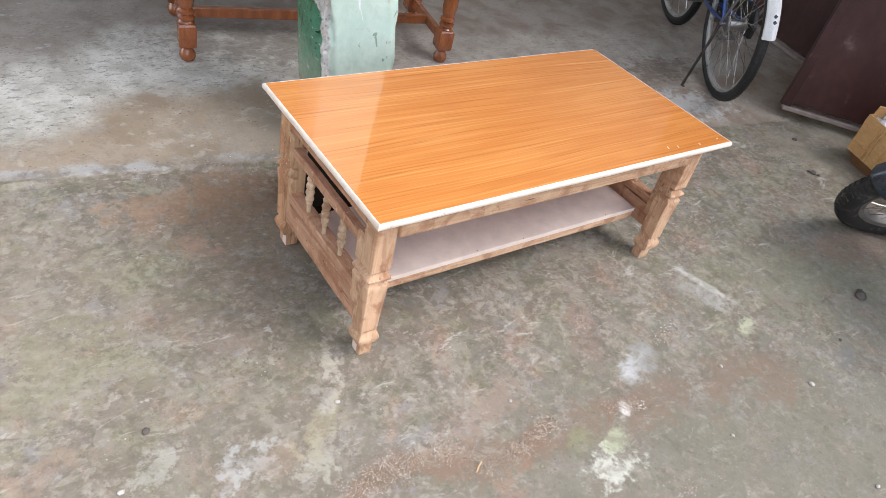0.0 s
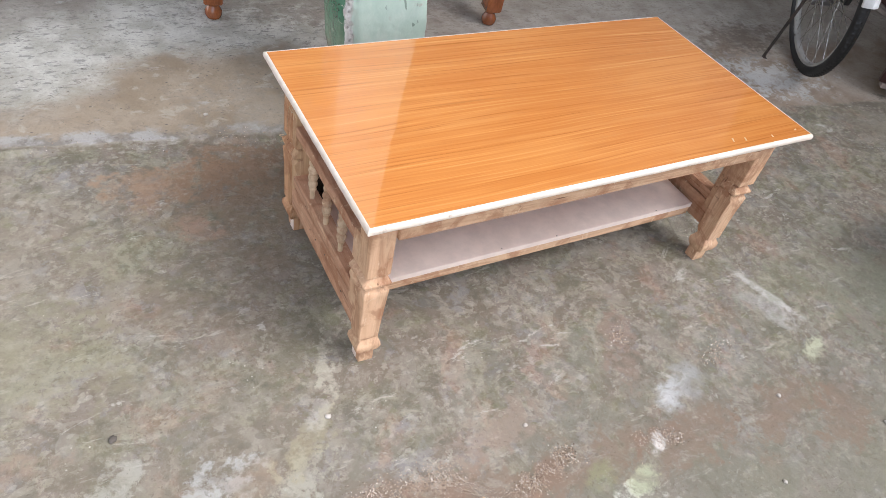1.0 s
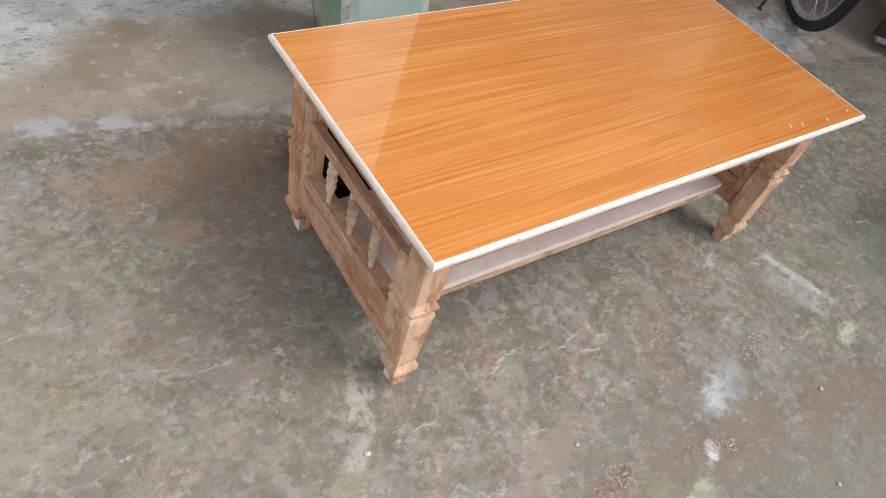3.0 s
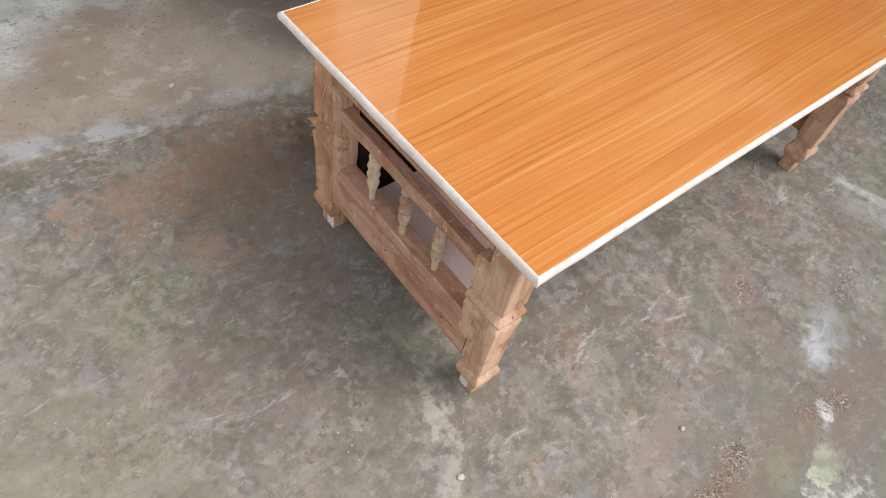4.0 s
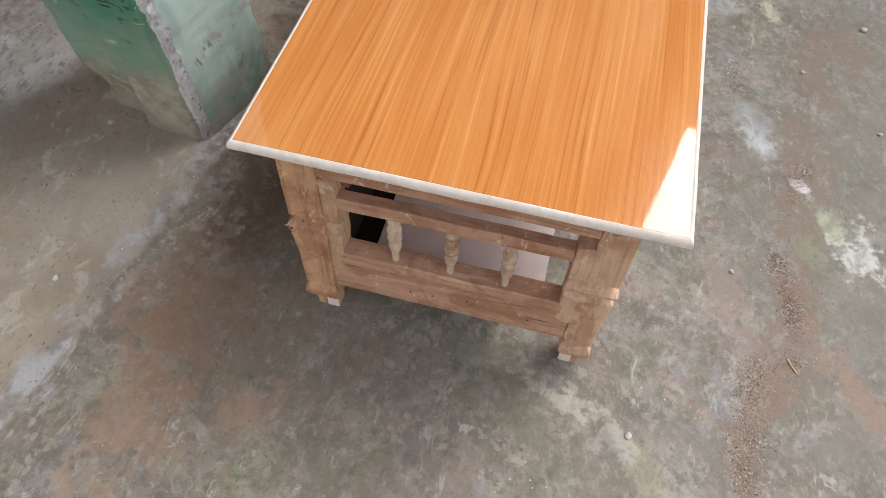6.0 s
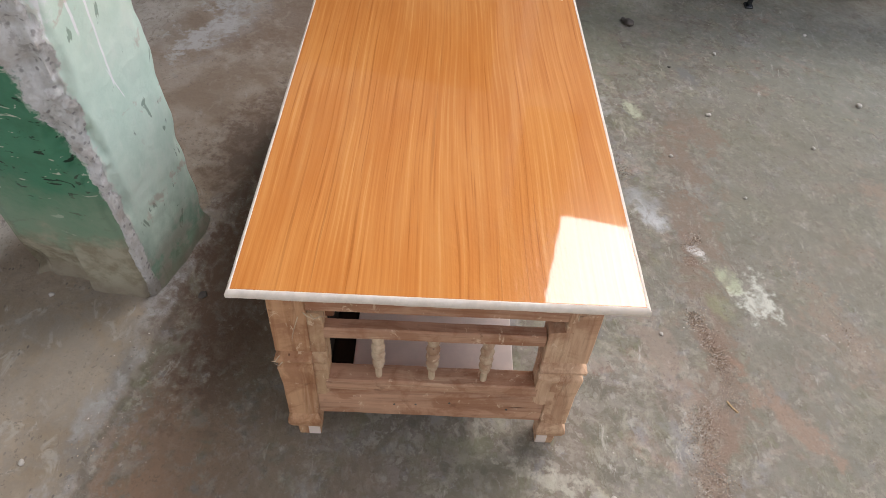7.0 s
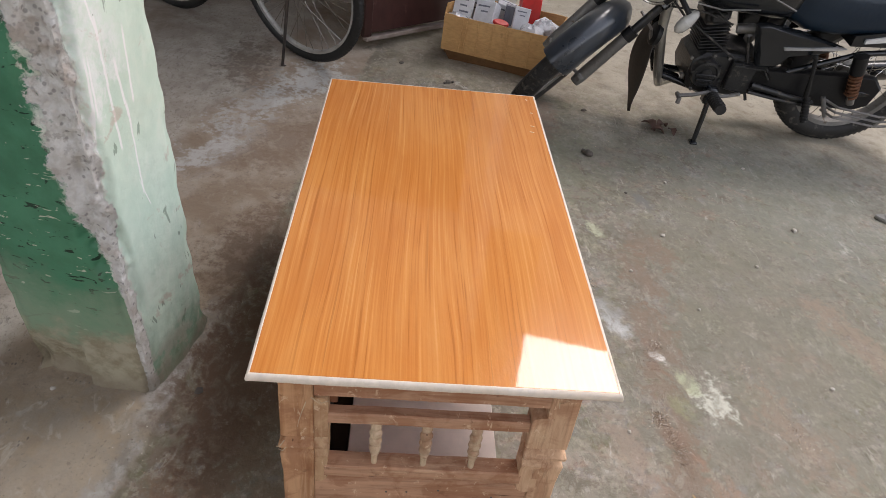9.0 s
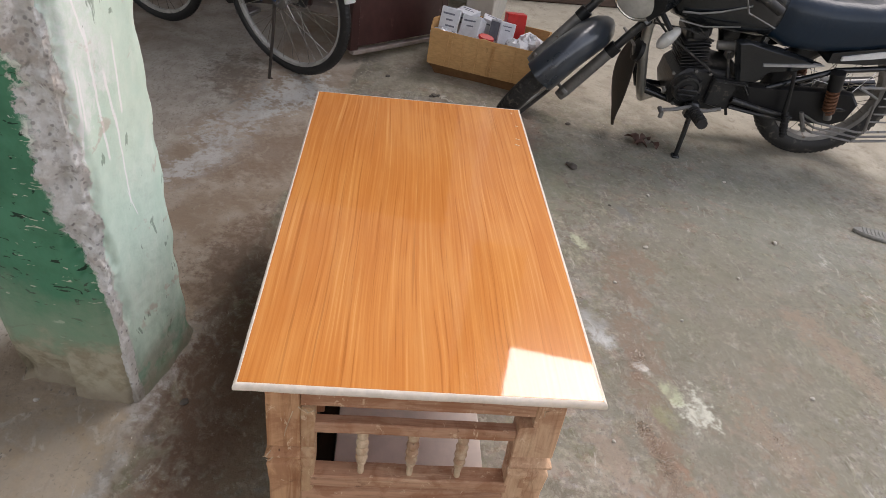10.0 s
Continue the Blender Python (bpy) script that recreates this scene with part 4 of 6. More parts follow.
def pillar():
    """A square masonry pillar with a broken arris and flaking paint."""
    wx, wy, top, h = 0.225, 0.240, ROOF, 0.0055
    nz = 240
    zs = [1.35 * i / (nz - 1) for i in range(nz)] + [2.0, top]
    loop = []
    nx, ny = round(wx / h), round(wy / h)
    loop += [(wx * i / nx, 0.0, 0, -1) for i in range(nx)]
    loop += [(wx, wy * i / ny, 1, 0) for i in range(ny)]
    loop += [(wx - wx * i / nx, wy, 0, 1) for i in range(nx)]
    loop += [(0.0, wy - wy * i / ny, -1, 0) for i in range(ny)]
    rings = []
    for z in zs:
        ring = []
        for x, y, ax, ay in loop:
            e = max(x, y) if (x == 0 or y == 0) else 1.0
            d = 0.0022 * noise.noise((x * 18, y * 18, z * 9)) + 0.0012 * noise.noise((x * 50, y * 50, z * 50))
            p, q = x + ax * d, y + ay * d
            rag = (e * 1.7 if y == 0 else e / (0.25 + 0.75 * smooth(0.1, 0.5, z))) + 0.04 * noise.noise((x * 6, y * 6, z * 7 + 5))
            if x == 0 or y == 0:
                crumb = 0.010 * noise.noise((x * 22, y * 22, z * 20)) + 0.007 * noise.noise((x * 55, y * 55, z * 50 + 3)) + 0.004 * noise.noise((x * 120, y * 120, z * 115))
                bite = smooth(0.066, 0.016, rag) * (0.021 + 0.012 * noise.noise((1.5, 2.5, z * 8)) + 1.25 * crumb)
                bite = max(bite, 0.0) * (0.30 + 0.70 * smooth(0.15, 0.5, z))
                p += bite * 0.75
                q += bite * 0.75
            other = min(math.hypot(x - wx, y), math.hypot(x, y - wy))
            if other < 0.03:
                w = smooth(0.03, 0.0, other) * (0.005 + 0.006 * noise.noise((x * 9, 7.0, z * 14)))
                p -= math.copysign(w, x - wx / 2)
                q -= math.copysign(w, y - wy / 2)
            foot = (0.020 if ax > 0 or ay > 0 else 0.007) * smooth(0.05, 0.0, z) * (0.8 + 0.6 * noise.noise((x * 14, y * 14, 9.0)))
            under = 0.022 * smooth(0.16, 0.02, z) if ax == -1 and y > 0.13 else 0.0
            p += ax * (foot - under) * (1 if ax else 0)
            q += ay * foot
            ring.append((p - 0.09 * min(z, 1.1) - 0.11 * y * (1 - x / wx), q, z - (0.03 if z == 0 else 0)))
        rings.append(ring)
    ob = part("pillar", Shape().loft(rings), M_PILLAR, angle=60)
    ob.matrix_world = pose(BX, BY, 0.012, 0, 0, math.degrees(BA))
    return tagged(ob, "square masonry pillar with flaking mint and dark green paint", "pillar", kind="structure")


PILLAR = pillar()


def coffee_table():
    L, W, H = 1.067, 0.549, 0.430
    t = thing("coffee_table", pose(-0.0019, -0.0101, 0.0130, -1.35, 0.25, 0), "low unfinished timber coffee table with a glossy orange wood-grain laminate top", "coffee table")
    # top
    s = Shape()
    s.box((L / 2, W / 2, H - 0.0065), (L - 0.008, W - 0.008, 0.013), 0.0006)
    top = part("tabletop", s, M_LAM, t, "glossy orange teak-grain laminate tabletop")
    # rounded white lipping, mitred at the corners
    prof = [(0.0, -0.0150), (0.0, -0.0006), (-0.0016, 0.0002), (-0.0034, -0.0006), (-0.0056, -0.0028), (-0.0066, -0.0060), (-0.0066, -0.0090), (-0.0058, -0.0125), (-0.0036, -0.0150)]
    IN = 0.0045
    corners = [(IN, IN, -1, -1), (L - IN, IN, 1, -1), (L - IN, W - IN, 1, 1), (IN, W - IN, -1, 1)]
    for i in range(4):
        a, b = corners[i], corners[(i + 1) % 4]
        n = 26
        rings = []
        for j in range(n + 1):
            f = j / n
            ring = []
            for d, z in prof:
                p = (a[0] - a[2] * d, a[1] - a[3] * d)
                q = (b[0] - b[2] * d, b[1] - b[3] * d)
                w = 0.0007 * noise.noise((f * 22, i * 5.0, d * 90)) if d < -0.003 else 0.0
                ring.append((p[0] + (q[0] - p[0]) * f + w, p[1] + (q[1] - p[1]) * f + w, H + z + w * 0.6))
            rings.append(ring)
        part("edge_trim", Shape().loft(rings), M_LIP, top, "white primed rounded edge moulding", angle=50)
    # a few chips in the laminate beside the front edge
    for x, y, a, ln in ((0.845, 0.033, 62, 0.012), (0.878, 0.028, 64, 0.011), (0.955, 0.021, 70, 0.009), (1.035, 0.026, 20, 0.008)):
        c = Shape()
        c.box((0, 0, 0), (ln, 0.0032, 0.0010), 0.0003)
        o = part("laminate_chip", c, M_CHIP, top, "pale chip in the laminate")
        o.matrix_basis = pose(x, y, H + 0.0004, 0, 0, a)

    # legs: posts with two saw-tooth notches and a stepped foot cut into all faces but deepest into the outer ones
    # height, inset of the outer faces, inset of the inner faces
    prof = [(-0.0045, 0.0105, 0.006), (0.012, 0.0098, 0.006), (0.031, 0.0100, 0.006), (0.0345, 0.0075, 0.004), (0.037, 0.0015, 0.002), (0.050, -0.0025, -0.002), (0.060, -0.0015, -0.001), (0.068, 0.0030, 0.003), (0.0755, 0.0070, 0.006), (0.0775, 0.0072, 0.006),
            (0.0790, 0.0016, 0.006), (0.120, 0.0014, 0.004), (0.165, 0.0010, 0.001), (0.200, -0.0008, 0.0), (0.2140, -0.0020, -0.001), (0.2175, 0.0000, 0.000), (0.2255, 0.0065, 0.003), (0.2265, 0.0165, 0.004), (0.2325, 0.0165, 0.004),
            (0.2332, -0.0030, -0.003), (0.2385, -0.0034, -0.003), (0.2420, 0.0000, 0.000), (0.2505, 0.0070, 0.003), (0.2515, 0.0170, 0.004), (0.2588, 0.0170, 0.004), (0.2595, 0.0002, 0.001), (0.300, 0.0, 0.001), (0.360, 0.0003, 0.001), (0.4162, 0.0, 0.001)]

    def rect(z, x0, x1, y0, y1, seed, c=0.0016):
        """A chamfered rectangle, its sides a little uneven."""
        pts = []
        for px, py, qx, qy in ((x0, y0, x1, y0), (x1, y0, x1, y1), (x1, y1, x0, y1), (x0, y1, x0, y0)):
            ln = math.hypot(qx - px, qy - py)
            ux, uy = (qx - px) / ln, (qy - py) / ln
            for k in range(5):
                d = c + (ln - 2 * c) * k / 4
                x, y = px + ux * d, py + uy * d
                w = 0.0008 * noise.noise((x * 60 + seed, y * 60, z * 55)) + 0.0004 * noise.noise((x * 190, y * 190 + seed, z * 160))
                pts.append((x + uy * w, y - ux * w, z))
        return pts

    BX0, BX1 = 0.0305, 0.0795
    fine = []
    for (z, p, q), (z2, p2, q2) in zip(prof, prof[1:]):
        n = max(1, round((z2 - z) / 0.012))
        fine += [(z + (z2 - z) * i / n, p + (p2 - p) * i / n, q + (q2 - q) * i / n) for i in range(n)]
    fine.append(prof[-1])
    for i, (sx, sy) in enumerate(((1, 1), (-1, 1), (-1, -1), (1, -1))):
        xo, xi = (BX0, BX1) if sx > 0 else (1.0375, 0.9855)
        yo, yi = (0.0435, 0.0905) if sy > 0 else (0.5125, 0.4590)
        rings = []
        for z, p, q in fine:
            xa, xb = xo + sx * p * 1.05, xi - sx * q * 0.9
            ya, yb = yo + sy * p, yi - sy * q * (0.9 if z < 0.08 else 0.0)
            rings.append(rect(z, min(xa, xb), max(xa, xb), min(ya, yb), max(ya, yb), i * 7.3))
        leg = part("leg", Shape().loft(rings), M_LEG_RED if sx > 0 and sy < 0 else M_WOOD_Z, t, "raw timber leg with saw-tooth notches and a stepped foot")
        # the stile glued beside each post, notched like it, with rounded ends
        z0, z1 = (0.138, 0.334) if sy > 0 else (0.140, 0.353)
        wide = 0.0225
        zs = [z0 + d for d in (0.0, 0.003, 0.007, 0.012, 0.018)] + [z for z, _, _ in fine if z0 + 0.022 < z < z1 - 0.022] + [z1 - d for d in (0.018, 0.013, 0.009, 0.005, 0.002, 0.0)]
        rings = []
        for z in zs:
            lo, hi = min(1.0, (z - z0) / 0.018), min(1.0, (z1 - z) / 0.008)
            w = wide * (0.22 + 0.78 * math.sqrt(max(0.0, 1 - (1 - lo) ** 2))) * (0.18 + 0.82 * math.sqrt(max(0.0, 1 - (1 - hi) ** 2)))
            if sy < 0:
                w *= 1 + 0.10 * noise.noise((z * 30, 2.0, sx))
            p = np.interp(z, [r[0] for r in prof], [r[1] for r in prof]) if z > 0.2 else 0.001
            xa, xb = xo + sx * (p + 0.0008), xo + sx * 0.038
            ya, yb = (yi - 0.012 if sy > 0 else yi - 0.0003), yi + sy * w
            if sy > 0:
                xa = xo + sx * (p * 1.05 - 0.0007)
            rings.append(rect(z, min(xa, xb), max(xa, xb), min(ya, yb), max(ya, yb), i * 7.3 if sy > 0 else i * 3.1 + 40, 0.0012))
        part("leg_stile", Shape().loft(rings), M_WOOD_Z if sy > 0 else M_STILE, leg, "narrow glued stile with notches")
        # block in the corner behind the stile, its colour darkened for shade
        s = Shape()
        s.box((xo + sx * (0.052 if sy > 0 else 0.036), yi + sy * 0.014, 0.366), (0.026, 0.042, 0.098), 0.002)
        part("corner_block", s, M_BLOCK, t, "corner block under the top, coloured darker for the recess's shade")
        if sx > 0:
            # dried primer on the inner half of the foot
            s = Shape()
            ya, yb = (0.0660, 0.0850) if sy > 0 else (0.4650, 0.4850)
            s.box((xo + 0.0106, (ya + yb) / 2, 0.0135), (0.0022, yb - ya, 0.033), 0.0009)
            part("foot_primer", s, M_PLY, leg, "smear of dried whitish primer")
    # curls of torn fibre left at the joints
    for pts in ([(0.029, 0.452, 0.352), (0.024, 0.446, 0.349), (0.026, 0.438, 0.352), (0.030, 0.434, 0.347)], [(0.029, 0.470, 0.345), (0.027, 0.476, 0.325), (0.028, 0.482, 0.300), (0.029, 0.484, 0.285)],
                [(0.029, 0.462, 0.356), (0.022, 0.455, 0.357), (0.025, 0.446, 0.345)], [(0.030, 0.078, 0.372), (0.026, 0.074, 0.378), (0.028, 0.066, 0.380), (0.030, 0.060, 0.376)],
                [(0.030, 0.079, 0.374), (0.027, 0.079, 0.366), (0.030, 0.077, 0.360)], [(0.029, 0.506, 0.250), (0.020, 0.512, 0.246), (0.024, 0.518, 0.240), (0.030, 0.509, 0.236)], [(0.030, 0.500, 0.238), (0.022, 0.508, 0.232), (0.028, 0.516, 0.229)]):
        s = Shape()
        s.tube(pts, [0.0010] * (len(pts) - 1) + [0.0004], 5, flat=0.5)
        part("wood_fibre", s, M_SPINDLE, t, "curl of torn pale wood fibre")

    # long aprons
    for y in (0.046, W - 0.046):
        s = Shape()
        s.box((L / 2, y, 0.3825), (L - 0.157, 0.020, 0.066), 0.002)
        part("apron", s, M_WOOD_X, t, "planed timber apron board")
    # end frames
    for x, sg in ((0.053, 1), (1.014, -1)):
        def bar(name, z0, z1, d0, d1, cut, label, y0=0.0915, y1=0.458):
            """A cross rail from d0 outside to d1 inside of the leg's middle."""
            r = Shape()
            out = [(x - sg * d0, z0), (x - sg * d0, z1 - cut), (x - sg * (d0 - cut), z1), (x + sg * d1, z1), (x + sg * d1, z0)]
            rings = []
            for j in range(13):
                y = y0 + (y1 - y0) * j / 12
                w = 0.0008 * noise.noise((y * 14, z0 * 50, x))
                rings.append([(p + w, y, q + w) for p, q in out])
            r.loft(rings)
            return part(name, r, M_WOOD_Y, t, label)
        bar("end_apron", 0.3585, 0.416, 0.022, 0.000, 0.001, "end apron under the top")
        bar("upper_rail", 0.296, 0.3175, 0.021, -0.002, 0.0025, "planed flat rail above the spindles", 0.1145, 0.444)
        bar("lower_rail", 0.1605, 0.186, 0.022, 0.010, 0.0025, "planed flat rail under the spindles", 0.108, 0.4425)
        bar("bottom_rail", 0.086, 0.1540, 0.0195, 0.004, 0.003, "wide bottom rail with nail marks")
        if sg > 0:
            for y, z in ((0.15, 0.115), (0.30, 0.120), (0.335, 0.118), (0.245, 0.128)):
                n = Shape()
                n.lathe([(0.0018, 0.0), (0.0018, 0.0010), (0.0004, 0.0012)], pose(x - 0.0195, y, z, 0, -90, 0), 8)
                part("nail", n, M_DARKSTONE, t, "dark nail head")
        for y in (0.195, 0.277, 0.360):
            sp = Shape()
            pr = [(0.0062, 0.182), (0.0064, 0.206), (0.0078, 0.209), (0.0098, 0.213), (0.0066, 0.2165), (0.0104, 0.220), (0.0122, 0.225), (0.0108, 0.230), (0.0068, 0.2335), (0.0108, 0.237), (0.0128, 0.243), (0.0110, 0.249), (0.0070, 0.2525),
                  (0.0112, 0.256), (0.0128, 0.262), (0.0106, 0.268), (0.0066, 0.2715), (0.0100, 0.275), (0.0112, 0.281), (0.0088, 0.287), (0.0068, 0.290), (0.0070, 0.299)]
            sp.lathe([(0.86 * r, z) for r, z in pr], pose(x - sg * 0.009, y, 0), 18)
            part("spindle", sp, M_SPINDLE, t, "small pale turned spindle")
    # added near-black boards on the far long side, standing in for shade below the top
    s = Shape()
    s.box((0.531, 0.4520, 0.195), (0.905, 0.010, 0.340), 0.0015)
    part("back_panel", s, M_SHADE, t, "added near-black board standing in for shade on the far long side")
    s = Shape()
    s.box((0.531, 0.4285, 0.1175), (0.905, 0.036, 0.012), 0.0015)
    part("back_ledge", s, M_SHADE, t, "added near-black strip standing in for shade beside the shelf")
    # shelf on two bearers
    s = Shape()
    s.box((0.530, 0.2725, 0.124), (0.925, 0.272, 0.014), 0.0015)
    part("shelf", s, M_PLY, t, "pink-primed board shelf with nail marks")
    for y in (0.152, 0.393):
        s = Shape()
        s.box((0.530, y, 0.1045), (0.925, 0.026, 0.024), 0.002)
        part("shelf_bearer", s, M_WOOD_X, t, "timber bearer under the shelf")
    for x, y in ((0.41, 0.143), (0.56, 0.140), (0.87, 0.141)):
        n = Shape()
        n.lathe([(0.0014, 0.1305), (0.0016, 0.1314), (0.0004, 0.1317)], pose(x, y, 0), 8)
        part("nail", n, M_DARKSTONE, t, "dark nail head")
    return t


coffee_table()


def frame_of(origin, fx, fy, lean=0.0):
    """A pose on the floor with x along (fx, fy), leaning to its left by degrees."""
    x, y = origin
    return pose(x, y, floor_z(x, y)) @ pose(0, 0, 0, 0, 0, math.degrees(math.atan2(fy, fx))) @ pose(0, 0, 0, -lean)


# ---- the maroon doors ----
def door_leaf(name, hinge, angle, width, label, tall=1.9, rise=0.012):
    u, v = hinge
    x, y = plan(u, v)
    d = thing(name, pose(x, y, 0.006, 0, 0, math.degrees(BA) + angle), label, "door")
    d["kind"] = "structure"
    h, z0 = tall, rise
    s = Shape()
    s.box((width / 2, 0, z0 + h / 2), (width - 0.05, 0.022, h - 0.06), 0.002)
    part("door_panel", s, M_MAROON, d)
    for px in (0.0225, width - 0.0225):
        s = Shape()
        s.box((px, 0, z0 + h / 2 + 0.007), (0.045, 0.026, h - 0.014), 0.003)
        part("door_stile", s, M_MAROON, d)
    for pz, mt in ((z0 + 0.004, M_EDGE), (z0 + h - 0.03, M_MAROON)):
        s = Shape()
        s.box((width / 2, 0, pz), (width - 0.03, 0.036, 0.019 if mt is M_EDGE else 0.05), 0.003)
        part("door_rail", s, mt, d, "weathered bare bottom rail" if mt is M_EDGE else "")
    return d, width


leaf, lw = door_leaf("door_1", (2.597, -0.115), 145.5, 0.60, "open maroon-painted low wooden door leaf with a scuffed bottom edge", 1.02, 0.036)
for z, ln in ((0.17, 0.05), (0.235, 0.04), (0.30, 0.06)):
    s = Shape()
    s.tube([(lw - 0.012, -0.024, z - ln / 2), (lw - 0.012, -0.024, z + ln / 2)], 0.006, 8)
    s.tube([(lw - 0.012, -0.024, z), (lw - 0.012, 0.0, z)], 0.004, 6)
    if z == 0.30:
        s.tube([(lw - 0.012, -0.026, z), (lw - 0.05, -0.030, z - 0.006)], 0.0045, 6)
    part("bolt", s, M_STEEL, leaf, "worn sliding bolt")
door_leaf("door_2", (2.70, 1.42), -90, 0.80, "closed maroon-painted wooden door leaf in shadow")
s = Shape()
s.box((2.78, 0.62, 0.015), (0.16, 1.62, 0.05), 0.006)
sill = part("door_sill", s, M_EDGE)
sill.matrix_world = pose(BX, BY, 0, 0, 0, math.degrees(BA))
tagged(sill, "worn pale timber sill under the maroon doors", "sill", kind="structure")


# ---- bench with turned legs ----
def bench():
    ax, ay, bx, by = 0.100, 1.440, 1.040, 1.262
    ln = math.hypot(bx - ax, by - ay)
    b = thing("bench", pose(ax, ay, 0.013, 0, 0, math.degrees(math.atan2(by - ay, bx - ax))), "red-brown varnished wooden bench with turned legs and stretchers", "bench")
    dp = 0.355
    sq = lambda z, h: [(-h, -h, z), (h, -h, z), (h, h, z), (-h, h, z)]
    for x in (0, ln):
        for y in (0, dp):
            s = Shape()
            s.lathe([(0.012, 0.0), (0.022, 0.004), (0.0275, 0.016), (0.027, 0.028), (0.020, 0.040), (0.0175, 0.046), (0.022, 0.052), (0.026, 0.056)], n=18)
            s.loft([sq(0.054, 0.024), sq(0.062, 0.029), sq(0.128, 0.029), sq(0.136, 0.024)])
            s.lathe([(0.024, 0.134), (0.026, 0.140), (0.021, 0.146), (0.028, 0.152), (0.028, 0.160), (0.021, 0.166), (0.0285, 0.173), (0.0285, 0.181), (0.020, 0.188), (0.024, 0.196), (0.029, 0.23), (0.027, 0.27), (0.019, 0.32), (0.024, 0.33), (0.02, 0.338)], n=18)
            s.loft([sq(0.336, 0.026), sq(0.342, 0.029), sq(0.43, 0.029)])
            part("leg", s, M_VARN, b, "turned leg with a ball foot").matrix_basis = pose(x, y, 0)
    for x in (0, ln):
        s = Shape()
        s.box((x, dp / 2, 0.094), (0.024, dp - 0.05, 0.036), 0.003)
        part("side_stretcher", s, M_VARN, b)
    s = Shape()
    s.box((ln / 2, dp / 2, 0.094), (ln - 0.02, 0.024, 0.036), 0.003)
    part("long_stretcher", s, M_VARN, b)
    for y in (0.0, dp):
        s = Shape()
        s.box((ln / 2, y, 0.40), (ln - 0.05, 0.022, 0.06), 0.003)
        part("seat_rail", s, M_VARN, b)
    s = Shape()
    s.box((ln / 2, dp / 2, 0.443), (ln + 0.10, dp + 0.09, 0.026), 0.006)
    part("seat", s, M_VARN, b)


bench()


# ---- wheels ----
def wheel(parent, cx, cz, r, tyre, rim_mat, spokes, hub, width, tread=0, extra=None, name="wheel", rubber=None):
    """A spoked wheel standing in the plane y = 0 of its parent, with its own tyre, rim, hub and spokes."""
    turn = pose(cx, 0, cz, 90)
    if extra:
        turn = extra @ turn
    w = Shape()
    w.torus(r - tyre, tyre, None, 56, 12, width)
    rubber = rubber or M_RUBBER
    t = part(name, w, rubber, parent, "black rubber tyre with dusty sidewalls")
    t.matrix_basis = turn
    if tread:
        g = Shape()
        for i in range(tread):
            a = 2 * math.pi * i / tread
            for sd in (-1, 1):
                m = pose(0, 0, 0, 0, 0, math.degrees(a)) @ pose(r - 0.15 * tyre, 0, sd * tyre * width * 0.40, 0, -sd * 24, sd * 20)
                g.box((0, 0, 0), (tyre * 0.09, 3.9 * r / tread, tyre * width * 0.62), 0.001, m)
        part("tread", g, rubber, t)
    q = Shape()
    ri = r - 2 * tyre + 0.006
    q.loft([[(rr * math.cos(a), rr * math.sin(a), zz) for rr, zz in ((ri + 0.004, -tyre * 0.62), (ri - 0.012, -tyre * 0.5), (ri - 0.016, 0), (ri - 0.012, tyre * 0.5), (ri + 0.004, tyre * 0.62), (ri - 0.004, 0))]
            for a in (2 * math.pi * i / 56 for i in range(57))], False)
    part("rim", q, rim_mat, t, "dull metal rim")
    h = Shape()
    h.lathe([(hub * 0.5, -0.045), (hub, -0.042), (hub, -0.034), (hub * 0.7, -0.028), (hub * 0.7, 0.028), (hub, 0.034), (hub, 0.042), (hub * 0.5, 0.045)], n=18)
    h.tube([(0, 0, -0.065), (0, 0, 0.065)], 0.007, 8)
    part("hub", h, M_STEEL, t)
    k = Shape()
    for i in range(spokes):
        a = 2 * math.pi * i / spokes
        sd = 1 if i % 2 else -1
        off = 1.1 if (i // 2) % 2 else -1.1
        p = (hub * 0.92 * math.cos(a + off), hub * 0.92 * math.sin(a + off), sd * 0.036)
        e = ((ri - 0.012) * math.cos(a), (ri - 0.012) * math.sin(a), sd * 0.004)
        k.tube([p, e], 0.0014, 5)
    part("spokes", k, M_CHROME, t, "thin wire spokes")
    return t


def arc_strip(cx, cz, r, a0, a1, half, drop, n=20, thick=0.0025, bulge=1.0):
    """A mudguard: an arched strip round a wheel's centre, angles from ahead upward."""
    rings = []
    for i in range(n + 1):
        a = radians(a0 + (a1 - a0) * i / n)
        ring = []
        prof = [(half, -drop), (half * 0.97, -drop * 0.45), (half * 0.75, -drop * 0.10), (half * 0.35, 0.010 * bulge), (0, 0.014 * bulge), (-half * 0.35, 0.010 * bulge), (-half * 0.75, -drop * 0.10), (-half * 0.97, -drop * 0.45), (-half, -drop)]
        for y, d in prof:
            ring.append((cx + (r + d) * math.cos(a), y, cz + (r + d) * math.sin(a)))
        for y, d in prof[::-1]:
            ring.append((cx + (r + d - thick) * math.cos(a), y * 0.97, cz + (r + d - thick) * math.sin(a)))
        rings.append(ring)
    return Shape().loft(rings)


